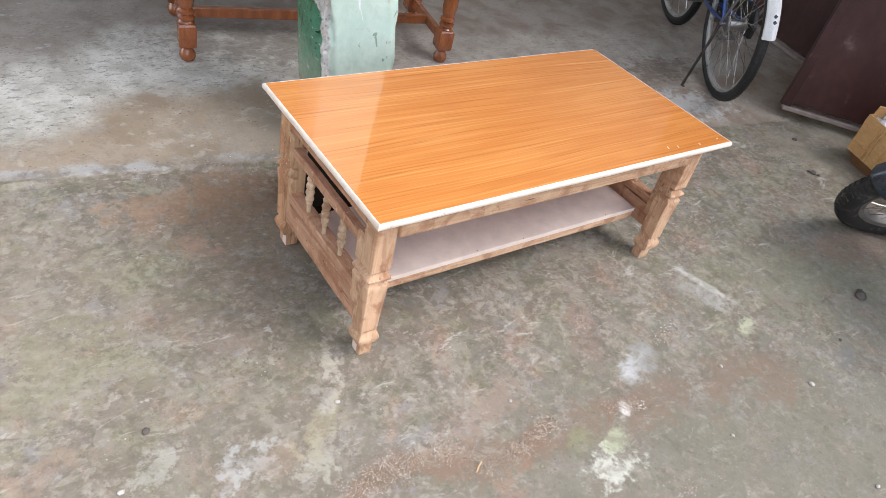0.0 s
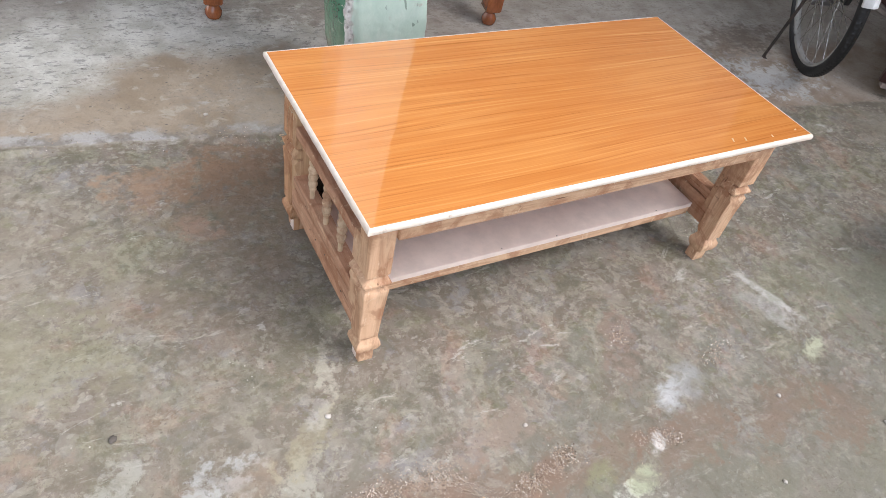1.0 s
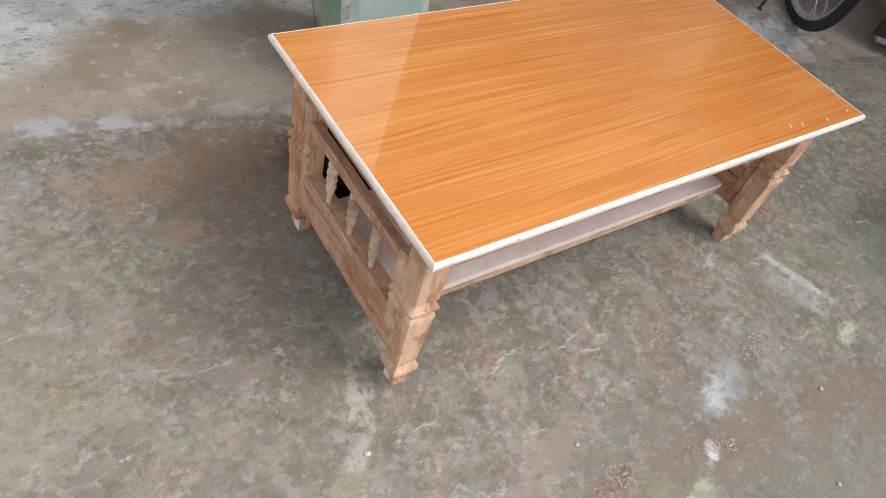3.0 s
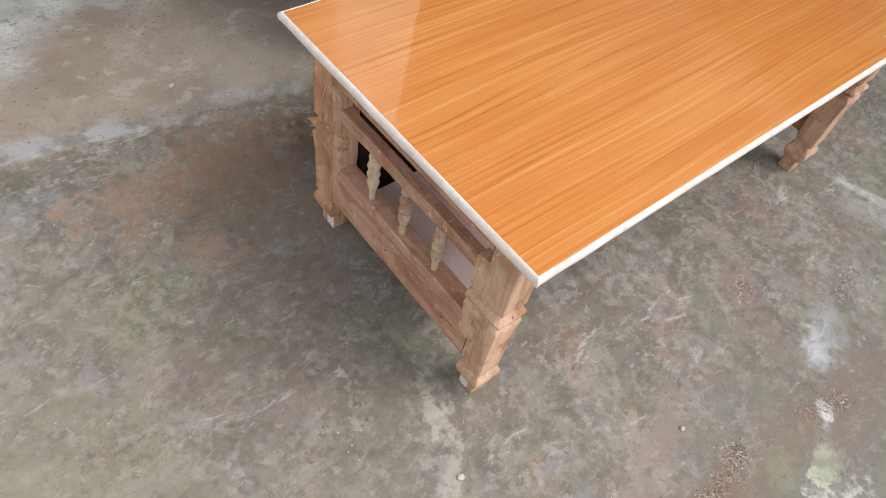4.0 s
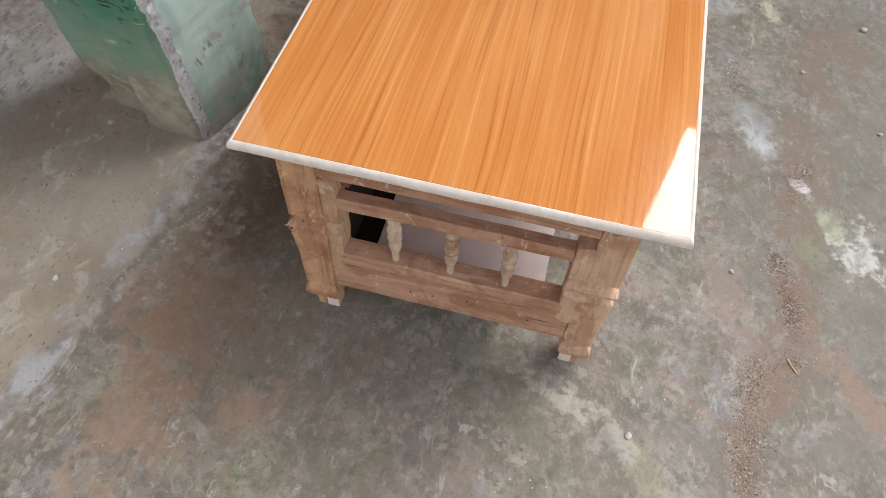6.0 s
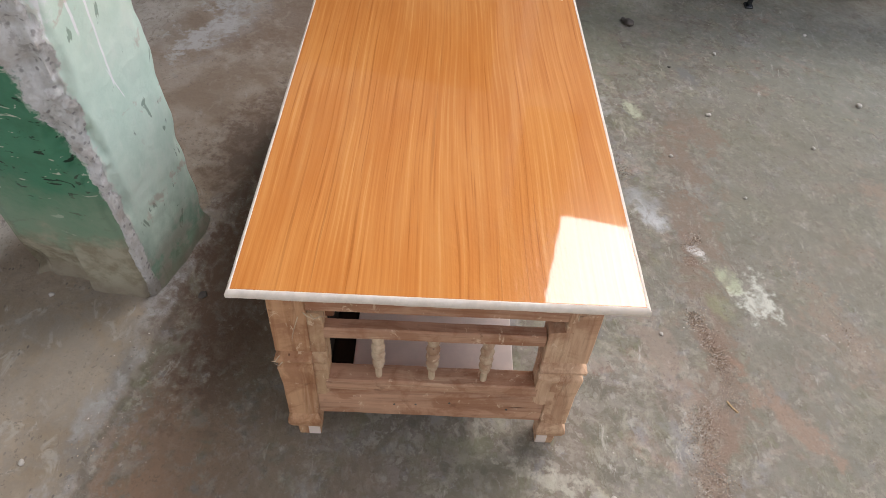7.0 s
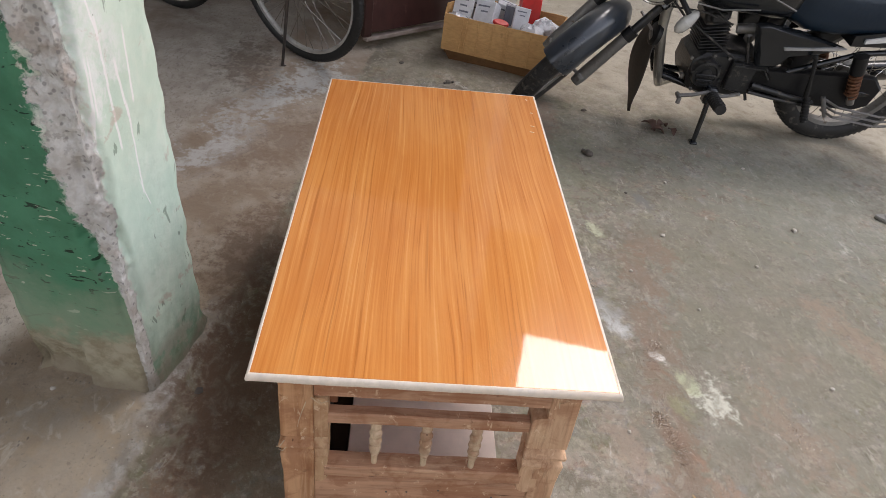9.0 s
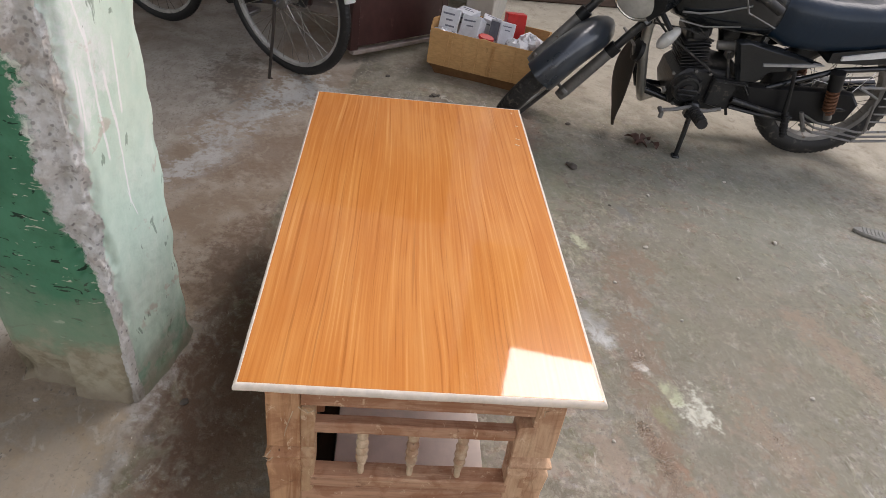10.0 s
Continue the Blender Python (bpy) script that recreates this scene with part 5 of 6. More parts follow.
# ---- bicycle ----
def bicycle():
    b = thing("bicycle", frame_of((2.227, 0.770), math.cos(radians(BIKE_AZ)), math.sin(radians(BIKE_AZ)), 8.2), "old blue bicycle with black tyres propped on its kickstand", "bicycle")
    r, wb = 0.320, 0.82
    wheel(b, 0, r, r, 0.021, M_RIM, 36, 0.03, 1.0, 110, name="rear_wheel", rubber=M_TYRE)
    steer = Matrix.Translation((wb, 0, r)) @ pose(0, 0, 0, 0, 0, FORK_TURN) @ Matrix.Translation((-wb, 0, -r))
    wheel(b, wb, r, r, 0.021, M_RIM, 32, 0.024, 1.0, 110, steer, name="front_wheel", rubber=M_TYRE)
    s = Shape()
    bb, st, hb, ht = (0.40, 0, 0.28), (0.28, 0, 0.80), (0.745, 0, 0.66), (0.715, 0, 0.82)
    for p, q, rad in ((bb, st, 0.0145), (bb, hb, 0.0145), ((0.29, 0, 0.76), (0.722, 0, 0.785), 0.013), (hb, ht, 0.018)):
        s.tube([p, q], rad, 10)
    for y in (-0.055, 0.055):
        s.tube([bb, (0.3, y * 0.6, 0.29), (0, y, r)], 0.0085, 8)
        s.tube([(0.298, y * 0.2, 0.77), (0.2, y, 0.63), (0, y, r)], 0.0075, 8)
    part("bicycle_frame", s, M_BLUE, b, "blue painted tube frame")
    f = Shape()
    for y in (-0.05, 0.05):
        f.tube([hb, (0.755, y * 0.7, 0.62), (0.77, y, 0.52), (wb, y, r)], 0.0095, 8)
    part("fork", f, M_BLUE, b, "blue painted fork").matrix_basis = steer
    o = arc_strip(0, r, r + 0.022, 20, 132, 0.030, 0.012)
    part("rear_mudguard", o, M_BLACK, b, "black mudguard")
    o = arc_strip(0, r, r + 0.024, 132, 167, 0.026, 0.014)
    wt = part("mudguard_tail", o, M_WHITE, b, "chipped white-painted mudguard tail")
    for deg in (23.5, 27.0):
        q = Shape()
        m = pose(-(r + 0.037) * math.cos(radians(deg)), 0.0, r + (r + 0.037) * math.sin(radians(deg)), 0, deg - 90, 0) @ pose(0, 0, 0, 0, 0, 45)
        q.box((0, 0, 0), (0.012, 0.012, 0.003), 0.0008, m)
        part("dark_mark", q, M_BLACK, wt, "dark diamond mark")
    o = arc_strip(wb, r, r + 0.022, -10, 130, 0.030, 0.012)
    part("front_mudguard", o, M_BLACK, b, "black mudguard").matrix_basis = steer
    g = Shape()
    g.slab([(-0.07, 0.335), (-0.04, 0.40), (0.05, 0.405), (0.40, 0.385), (0.48, 0.34), (0.50, 0.28), (0.48, 0.21), (0.40, 0.175), (0.05, 0.275), (-0.05, 0.28)], -0.065, -0.045, 1, e=0.004)
    part("chain_guard", g, M_PLASTIC, b, "dark chain guard")
    c = Shape()
    c.tube([(0.40, -0.085, 0.28), (0.40, 0.085, 0.28)], 0.02, 12)
    c.tube([(0.40, 0.075, 0.28), (0.42, 0.09, 0.44)], 0.009, 8)
    c.tube([(0.40, -0.075, 0.28), (0.38, -0.09, 0.12)], 0.009, 8)
    c.box((0.42, 0.14, 0.445), (0.075, 0.09, 0.022), 0.004)
    c.box((0.38, -0.14, 0.115), (0.075, 0.09, 0.022), 0.004)
    part("crank", c, M_STEEL, b)
    sd = Shape()
    sd.blob((0.21, 0, 0.92), (0.13, 0.085, 0.035))
    sd.tube([(0.29, 0, 0.80), (0.275, 0, 0.90)], 0.012, 8)
    part("saddle", sd, M_PLASTIC, b, "black saddle")
    hbar = Shape()
    hbar.tube([(0.715, 0, 0.82), (0.70, 0, 0.95), (0.73, 0.0, 0.97)], 0.012, 8)
    hbar.tube([(0.52, 0.27, 0.96), (0.66, 0.25, 0.97), (0.73, 0.10, 0.97), (0.73, -0.10, 0.97), (0.66, -0.25, 0.97), (0.52, -0.27, 0.96)], 0.011, 8)
    part("handlebar", hbar, M_CHROME, b).matrix_basis = steer
    rk = Shape()
    for y in (-0.06, 0.06):
        rk.tube([(0.25, y, 0.73), (-0.28, y, 0.73), (0.0, y * 1.1, r)], 0.005, 6)
    for x in (0.2, 0.05, -0.1, -0.25):
        rk.tube([(x, -0.06, 0.73), (x, 0.06, 0.73)], 0.004, 6)
    part("rear_rack", rk, M_STEEL, b)
    k = Shape()
    foot = (0.002, 0.146, 0.024)
    k.tube([(0.01, 0.06, r), (0.008, 0.08, 0.24), foot], [0.008, 0.0065, 0.006], 8)
    k.tube([(0.0, 0.055, r), (0.07, 0.062, 0.31)], 0.008, 8)
    k.box((foot[0], foot[1] + 0.008, foot[2] - 0.004), (0.022, 0.045, 0.008), 0.002)
    part("kickstand", k, M_STAND, b, "dark rusty side kickstand")


BIKE_AZ, FORK_TURN = 56.3, 4
bicycle()


# ---- motorcycle ----
def motorcycle():
    mc = thing("motorcycle", frame_of((2.0, -1.45), 0.0, 1.0, MC_LEAN), "dusty black motorcycle leaning on its side stand with the fork turned", "motorcycle")
    R = 0.295
    wheel(mc, 0, R, R, 0.042, M_ALLOY, 36, 0.055, 0.95, 80, name="rear_wheel")
    WB, RF, rake = 1.187, 0.272, radians(34.5)
    axis = Vector((-math.sin(rake), 0, math.cos(rake)))
    root = Vector((WB - 0.045, 0, RF))
    steer = Matrix.Translation(root + Vector((0, 0, -0.020))) @ Matrix.Rotation(radians(MC_STEER), 4, axis) @ Matrix.Translation(-root)
    wheel(mc, WB, RF, RF, 0.040, M_ALLOY, 36, 0.05, 0.95, 64, steer, name="front_wheel")

    def P(name, shape, mat, label="", parent=None, front=False, angle=38):
        o = part(name, shape, mat, parent or mc, label, angle)
        if front:
            o.matrix_basis = steer
        return o

    def up(x, z, y, d):
        """A point d along the fork from (x, z)."""
        return (x - math.sin(rake) * d, y, z + math.cos(rake) * d)
    # front end
    for y in (-0.088, 0.088):
        s = Shape()
        s.tube([up(WB, RF, y, -0.03), up(WB, RF, y, 0.0), up(WB, RF, y, 0.235)], [0.020, 0.024, 0.022], 14)
        s.box(up(WB, RF, y, 0.0), (0.05, 0.036, 0.05), 0.008)
        lower = P("fork_slider", s, M_ALLOY, "dull grey fork slider", front=True)
        q = Shape()
        q.tube([up(WB, RF, y, 0.222), up(WB, RF, y, 0.262)], 0.026, 14)
        part("dust_boot", q, M_PLASTIC, lower)
        q = Shape()
        q.tube([up(WB, RF, y, 0.20), up(WB, RF, y, 0.60)], 0.0165, 14)
        P("fork_tube", q, M_ENGINE, "dark stained fork tube", front=True)
    s = Shape()
    for d in (0.40, 0.57):
        c = up(WB, RF, 0, d)
        s.box((0, 0, 0), (0.06, 0.22, 0.03), 0.008, Matrix.Translation(c) @ pose(0, 0, 0, 0, -34.5, 0))
    s.tube([up(WB - 0.045, RF, 0, 0.38), up(WB - 0.045, RF, 0, 0.60)], 0.026, 14)
    P("fork_yoke", s, M_BLACK, front=True)
    s = arc_strip(WB, RF, RF + 0.012, 40, 132, 0.063, 0.080, 36, 0.003, 1.8)
    P("front_mudguard", s, M_FENDER, "glossy blue-black front mudguard", front=True, angle=60)
    s = Shape()
    hc = Vector(up(WB, RF, 0, 0.49)) + Vector((0.06, 0, 0.0))
    hm = Matrix.Translation(hc) @ pose(0, 0, 0, 0, 82, 0)
    s.lathe([(0.03, -0.09), (0.075, -0.07), (0.098, -0.02), (0.102, 0.02), (0.096, 0.03)], hm, 26)
    hl = P("headlamp", s, M_BLACK, "black headlamp shell", front=True)
    q = Shape()
    q.lathe([(0.094, 0.026), (0.086, 0.040), (0.06, 0.050), (0.02, 0.054), (0.002, 0.055)], hm, 26)
    part("headlamp_lens", q, M_SMOKE, hl, "cloudy headlamp lens")
    q = Shape()
    q.torus(0.097, 0.006, hm @ pose(0, 0, 0.028), 30, 8)
    part("headlamp_ring", q, M_CHROME, hl)
    s = Shape()
    cowl = [[(hc.x - 0.03 + dx, y * w, hc.z + z) for y, z in ((-0.11, -0.03), (-0.12, 0.05), (-0.085, 0.12), (0, 0.145), (0.085, 0.12), (0.12, 0.05), (0.11, -0.03))] for dx, w in ((-0.06, 1.0), (0.02, 1.0), (0.07, 0.92))]
    s.loft(cowl)
    P("headlamp_cowl", s, M_BLACK, "black headlamp cowl", front=True)
    for sd in (-1, 1):
        s = Shape()
        ic = Vector(up(WB, RF, sd * 0.19, 0.42))
        m = Matrix.Translation(ic) @ pose(0, 0, 0, 0, 125, 0) @ Matrix.Diagonal((0.62, 0.62, 0.95, 1))
        s.lathe([(0.008, -0.055), (0.026, -0.045), (0.037, -0.02), (0.040, 0.01)], m, 18)
        o = P("indicator", s, M_SMOKE, "clear-lensed indicator on a rubber stalk", front=True)
        q = Shape()
        q.lathe([(0.039, 0.008), (0.036, 0.03), (0.024, 0.048), (0.004, 0.056)], m, 18)
        part("indicator_lens", q, M_SMOKE, o)
        q = Shape()
        q.tube([up(WB, RF, sd * 0.09, 0.46), ic + Vector((-0.01, -sd * 0.015, 0.02))], 0.010, 8)
        part("stalk", q, M_PLASTIC, o)
    s = Shape()
    bx, bz = hc.x - 0.09, hc.z + 0.15
    s.tube([(bx - 0.15, -0.36, bz + 0.04), (bx - 0.06, -0.22, bz + 0.07), (bx, -0.06, bz), (bx, 0.06, bz), (bx - 0.06, 0.22, bz + 0.07), (bx - 0.15, 0.36, bz + 0.04)], 0.011, 10)
    hb = P("handlebar", s, M_CHROME, front=True)
    for sd in (-1, 1):
        q = Shape()
        q.tube([(bx - 0.155, sd * 0.37, bz + 0.04), (bx - 0.10, sd * 0.28, bz + 0.057)], 0.017, 12)
        part("grip", q, M_RUBBER, hb)
        q = Shape()
        q.tube([(bx - 0.06, sd * 0.24, bz + 0.055), (bx - 0.03, sd * 0.30, bz + 0.03), (bx - 0.10, sd * 0.40, bz + 0.02)], 0.006, 8, flat=0.5)
        part("lever", q, M_ALLOY, hb)
    # frame
    runs = [([(0.90, 0, 0.66), (0.88, 0, 0.58), (0.85, 0, 0.36), (0.80, 0, 0.235), (0.70, 0, 0.20)], 0.019), ([(0.88, 0, 0.64), (0.60, 0, 0.60), (0.30, 0, 0.50), (-0.28, 0, 0.52)], 0.018)]
    for y in (-0.1, 0.1):
        runs += [([(0.40, y * 0.6, 0.52), (0.42, y, 0.36), (0.44, y, 0.24)], 0.014), ([(0.40, y, 0.30), (0.10, y * 1.2, 0.45), (-0.25, y, 0.50)], 0.011), ([(0.44, y * 0.8, 0.25), (0.62, y * 0.7, 0.20), (0.80, y * 0.3, 0.23)], 0.013)]
    for pts, rad in runs:
        s = Shape()
        s.tube(pts, rad, 10)
        P("frame_tube", s, M_BLACK)
    # engine
    s = Shape()
    ex = [(0.735, 0.265), (0.730, 0.325), (0.69, 0.365), (0.56, 0.375), (0.46, 0.36), (0.42, 0.30), (0.43, 0.235), (0.52, 0.20), (0.66, 0.192), (0.715, 0.212)]
    s.slab(ex, -0.105, 0.095, 1, e=0.012)
    eng = P("engine", s, M_ENGINE, "greasy dark cast engine")
    eng.matrix_basis = pose(-0.03, 0, 0)
    q = Shape()
    m = pose(0.675, 0.09, 0.294, -90) @ Matrix.Diagonal((0.86, 0.86, 1, 1))
    q.lathe([(0.066, 0.0), (0.066, 0.024), (0.061, 0.034), (0.050, 0.036), (0.046, 0.031), (0.028, 0.031), (0.025, 0.038), (0.010, 0.040)], m, 28)
    for a in range(6):
        w = radians(60 * a + 12)
        q.tube([(0.675 + 0.059 * math.cos(w), 0.118, 0.290 + 0.059 * math.sin(w)), (0.675 + 0.059 * math.cos(w), 0.130, 0.290 + 0.059 * math.sin(w))], 0.0055, 6)
    q.box((0.675, 0.128, 0.292), (0.08, 0.008, 0.012), 0.002)
    q.box((0.675, 0.128, 0.272), (0.066, 0.008, 0.009), 0.002)
    part("crank_cover", q, M_ENGINE, eng, "round bolted crank cover")
    q = Shape()
    q.slab([(0.585, 0.355), (0.45, 0.35), (0.41, 0.31), (0.42, 0.25), (0.50, 0.222), (0.585, 0.24)], 0.09, 0.118, 1, e=0.006)
    q.tube([(0.575, 0.12, 0.345), (0.46, 0.12, 0.34), (0.425, 0.12, 0.30)], 0.004, 6)
    part("sprocket_cover", q, M_ENGINE, eng, "dark sprocket cover")
    tilt = pose(0.665, 0, 0.36, 0, 10, 0)
    q = Shape()
    q.box((0, 0, 0.055), (0.075, 0.10, 0.13), 0.006, tilt)
    part("cylinder", q, M_ENGINE, eng)
    for i in range(8):
        q = Shape()
        q.box((0, 0, 0.008 + i * 0.0135), (0.106, 0.140, 0.0045), 0.0015, tilt)
        part("cooling_fin", q, M_ENGINE, eng)
    q = Shape()
    q.box((0, 0, 0.142), (0.098, 0.12, 0.05), 0.010, tilt)
    q.box((0, 0.065, 0.142), (0.06, 0.03, 0.035), 0.006, tilt)
    q.box((0, 0, 0.172), (0.09, 0.10, 0.02), 0.006, tilt)
    part("cylinder_head", q, M_ENGINE, eng)
    q = Shape()
    q.tube([(0.59, 0.03, 0.45), (0.54, 0.04, 0.46), (0.48, 0.04, 0.455)], [0.018, 0.022, 0.020], 12)
    q.box((0.535, 0.045, 0.430), (0.035, 0.035, 0.04), 0.008)
    part("carburettor", q, M_ALLOY, eng)
    s = Shape()
    s.tube([(0.845, 0.05, 0.56), (0.858, 0.05, 0.50), (0.85, 0.05, 0.42), (0.80, 0.045, 0.24), (0.765, 0.0, 0.175), (0.68, -0.09, 0.15), (0.40, -0.12, 0.15)], 0.0195, 14)
    ep = P("exhaust_pipe", s, M_PIPE, "heat-stained exhaust pipe")
    q = Shape()
    q.tube([(0.40, -0.125, 0.15), (0.33, -0.14, 0.165), (-0.05, -0.17, 0.22), (-0.30, -0.18, 0.26)], [0.022, 0.04, 0.045, 0.042], 16)
    part("silencer", q, M_BLACK, ep)
    s = Shape()
    s.lathe([(0.02, -0.02), (0.042, -0.012), (0.045, 0.006), (0.03, 0.014)], pose(0.868, 0.05, 0.40, 0, 80, 0), 18)
    P("horn", s, M_PLASTIC)
    for i, pts in enumerate(([(0.88, 0.07, 0.66), (0.87, 0.09, 0.56), (0.80, 0.10, 0.50), (0.62, 0.10, 0.40), (0.55, 0.10, 0.36)], [(0.87, 0.05, 0.64), (0.85, 0.07, 0.52), (0.72, 0.085, 0.52), (0.60, 0.07, 0.48)],
                             [(0.64, 0.075, 0.50), (0.70, 0.10, 0.545), (0.60, 0.09, 0.57)], [(0.52, 0.07, 0.44), (0.50, 0.10, 0.36), (0.47, 0.11, 0.26), (0.44, 0.11, 0.20)])):
        c = Shape()
        c.tube(pts, 0.0045 if i < 3 else 0.006, 6)
        P("cable", c, M_RUBBER, "thin black cable")
    for x, z in ((0.745, 0.345), (0.755, 0.27), (0.70, 0.215), (0.60, 0.215), (0.60, 0.36), (0.66, 0.365)):
        c = Shape()
        c.tube([(x, 0.092, z), (x, 0.103, z)], 0.007, 6)
        part("bolt", c, M_ALLOY, eng)
    # mud flap: a leaf-shaped sheet hung behind the front wheel
    rings = []
    for i in range(15):
        f = i / 14
        z = 0.415 - 0.385 * f
        w = 0.11 * math.sin(math.pi * min(1, (f * 0.92 + 0.10))) ** 0.8 * (1 - f ** 4 * 0.7)
        x = 0.868 + 0.028 * math.sin(f * 3.0) - 0.03 * f
        rings.append([(x + 0.012 * (1 - abs(c) / 1.0) * 0.8, 0.01 + c * w, z) for c in (-1, -0.5, 0, 0.5, 1)] + [(x - 0.003 + 0.012 * (1 - abs(c)) * 0.8, 0.01 + c * w, z) for c in (1, 0.5, 0, -0.5, -1)])
    P("mud_flap", Shape().loft(rings), M_FLAP, "dark leaf-shaped rubber mud flap")
    s = Shape()
    s.tube([(0.90, 0.08, 0.43), (0.87, 0.05, 0.35), (0.82, 0.02, 0.33)], 0.006, 6)
    s.tube([(0.90, 0.08, 0.43), (0.895, 0.0, 0.42), (0.90, -0.08, 0.42)], 0.006, 6)
    P("flap_bracket", s, M_STEEL)
    # tank
    rings = []
    for x, zb, zt, w in ((0.835, 0.66, 0.71, 0.04), (0.828, 0.60, 0.755, 0.10), (0.80, 0.560, 0.785, 0.140), (0.75, 0.545, 0.80, 0.150), (0.66, 0.530, 0.80, 0.150), (0.54, 0.520, 0.785, 0.138), (0.44, 0.515, 0.745, 0.115), (0.375, 0.525, 0.690, 0.095), (0.35, 0.56, 0.65, 0.06)):
        c, h = (zb + zt) / 2, (zt - zb) / 2
        rings.append([(x, w * math.copysign(abs(math.cos(a)) ** 0.62, math.cos(a)), c + h * math.copysign(abs(math.sin(a)) ** 0.8, math.sin(a))) for a in (2 * math.pi * k / 24 for k in range(24))])
    tank = P("fuel_tank", Shape().loft(rings), M_BLACK, "glossy black fuel tank with silver stripes", angle=60)
    for pts, w in (([(0.79, 0.604), (0.73, 0.610), (0.66, 0.625), (0.55, 0.655)], 0.0075), ([(0.79, 0.572), (0.70, 0.564), (0.56, 0.575)], 0.005)):
        for sd in (-1, 1):
            q = Shape()
            q.tube([(x, sd * (0.1505 if 0.6 < x < 0.78 else 0.1385), z) for x, z in pts], w, 8, flat=0.35)
            part("tank_stripe", q, M_SILVER, tank, "thin silver stripe")
    # seat
    rings = []
    for x, zb, zt, w in ((0.44, 0.57, 0.655, 0.07), (0.42, 0.53, 0.685, 0.098), (0.34, 0.495, 0.70, 0.118), (0.22, 0.492, 0.695, 0.128), (0.06, 0.515, 0.70, 0.132), (-0.06, 0.54, 0.735, 0.130), (-0.22, 0.565, 0.755, 0.122), (-0.33, 0.585, 0.745, 0.10), (-0.36, 0.61, 0.70, 0.06)):
        c, h = (zb + zt) / 2, (zt - zb) / 2
        rings.append([(x, w * math.copysign(abs(math.cos(a)) ** 0.5, math.cos(a)), c + h * math.copysign(abs(math.sin(a)) ** 0.6, math.sin(a))) for a in (2 * math.pi * k / 24 for k in range(24))])
    P("seat", Shape().loft(rings), M_VINYL, "padded blue-black vinyl seat", angle=70)
    # side covers
    for sd in (-1, 1):
        s = Shape()
        s.slab([(0.535, 0.512), (0.50, 0.520), (0.36, 0.505), (0.24, 0.480), (0.165, 0.462), (0.25, 0.430), (0.36, 0.395), (0.40, 0.350), (0.47, 0.350), (0.50, 0.42)], sd * 0.085, sd * 0.128, 1, e=0.016)
        sc = P("side_cover", s, M_BLACK, "black side cover with a silver wedge")
        q = Shape()
        q.slab([(0.405, 0.444), (0.30, 0.455), (0.20, 0.470), (0.165, 0.466), (0.22, 0.454), (0.40, 0.434)], sd * 0.120, sd * 0.1345, 1, e=0.003)
        part("side_trim", q, M_SILVER, sc, "brushed silver wedge trim")
    # tail
    rings = []
    for x, zb, zt, w in ((0.16, 0.478, 0.520, 0.128), (0.0, 0.495, 0.560, 0.135), (-0.20, 0.53, 0.600, 0.122), (-0.40, 0.57, 0.64, 0.085), (-0.46, 0.59, 0.63, 0.05)):
        rings.append([(x, -w, zb), (x, -w, zt), (x, w, zt), (x, w, zb)])
    tail = P("tail_cowl", Shape().loft(rings), M_BLACK)
    for sd in (-1, 1):
        q = Shape()
        q.slab([(0.12, 0.512), (0.0, 0.548), (-0.2, 0.588), (-0.2, 0.570), (0.0, 0.522), (0.12, 0.498)], sd * 0.125, sd * 0.1395, 1)
        part("tail_stripe", q, M_WHITE, tail, "white tail stripe")
    P("rear_mudguard", arc_strip(0, R, R + 0.06, 50, 168, 0.075, 0.05, 18), M_PLASTIC, "black rear mudguard")
    s = Shape()
    s.box((-0.475, 0, 0.60), (0.03, 0.10, 0.05), 0.01)
    P("tail_lamp", s, M_RED, "red tail lamp")
    # suspension and drive
    for sd in (-1, 1):
        s = Shape()
        s.tube([(0.088, sd * 0.145, 0.385), (0.108, sd * 0.145, 0.455)], 0.027, 16)
        sh = P("shock_absorber", s, M_PLASTIC, "black shock absorber with a rusty spring")
        q = Shape()
        a, b2 = Vector((0.058, sd * 0.145, 0.285)), Vector((0.094, sd * 0.145, 0.405))
        ax = (b2 - a).normalized()
        e1 = ax.orthogonal().normalized()
        e2 = ax.cross(e1)
        q.tube([a + (b2 - a) * (i / 70) + 0.021 * (math.cos(i * 0.72) * e1 + math.sin(i * 0.72) * e2) for i in range(71)], 0.0052, 6)
        part("coil_spring", q, M_RUST, sh, "rusty coil spring")
        q = Shape()
        q.tube([a, b2], 0.015, 10)
        part("damper", q, M_RUST, sh)
        q = Shape()
        q.tube([(0.045, sd * 0.145, 0.255), (0.062, sd * 0.145, 0.30)], 0.016, 12)
        part("lower_mount", q, M_STEEL, sh)
    s = Shape()
    for y in (-0.115, 0.105):
        s.tube([(0.45, y * 0.8, 0.275), (0.0, y, 0.285), (-0.05, y, 0.285)], [0.017, 0.017, 0.012], 10)
    P("swingarm", s, M_BLACK)
    s = Shape()
    s.slab([(0.47, 0.335), (0.30, 0.345), (0.05, 0.36), (-0.03, 0.355), (-0.075, 0.31), (-0.06, 0.235), (0.0, 0.205), (0.15, 0.205), (0.40, 0.225), (0.47, 0.26)], 0.075, 0.118, 1, e=0.012)
    P("chain_case", s, M_PLASTIC, "dusty black chain case")
    s = Shape()
    s.tube([(0.455, 0.125, 0.275), (0.33, 0.135, 0.255), (0.19, 0.14, 0.235)], [0.013, 0.011, 0.010], 10)
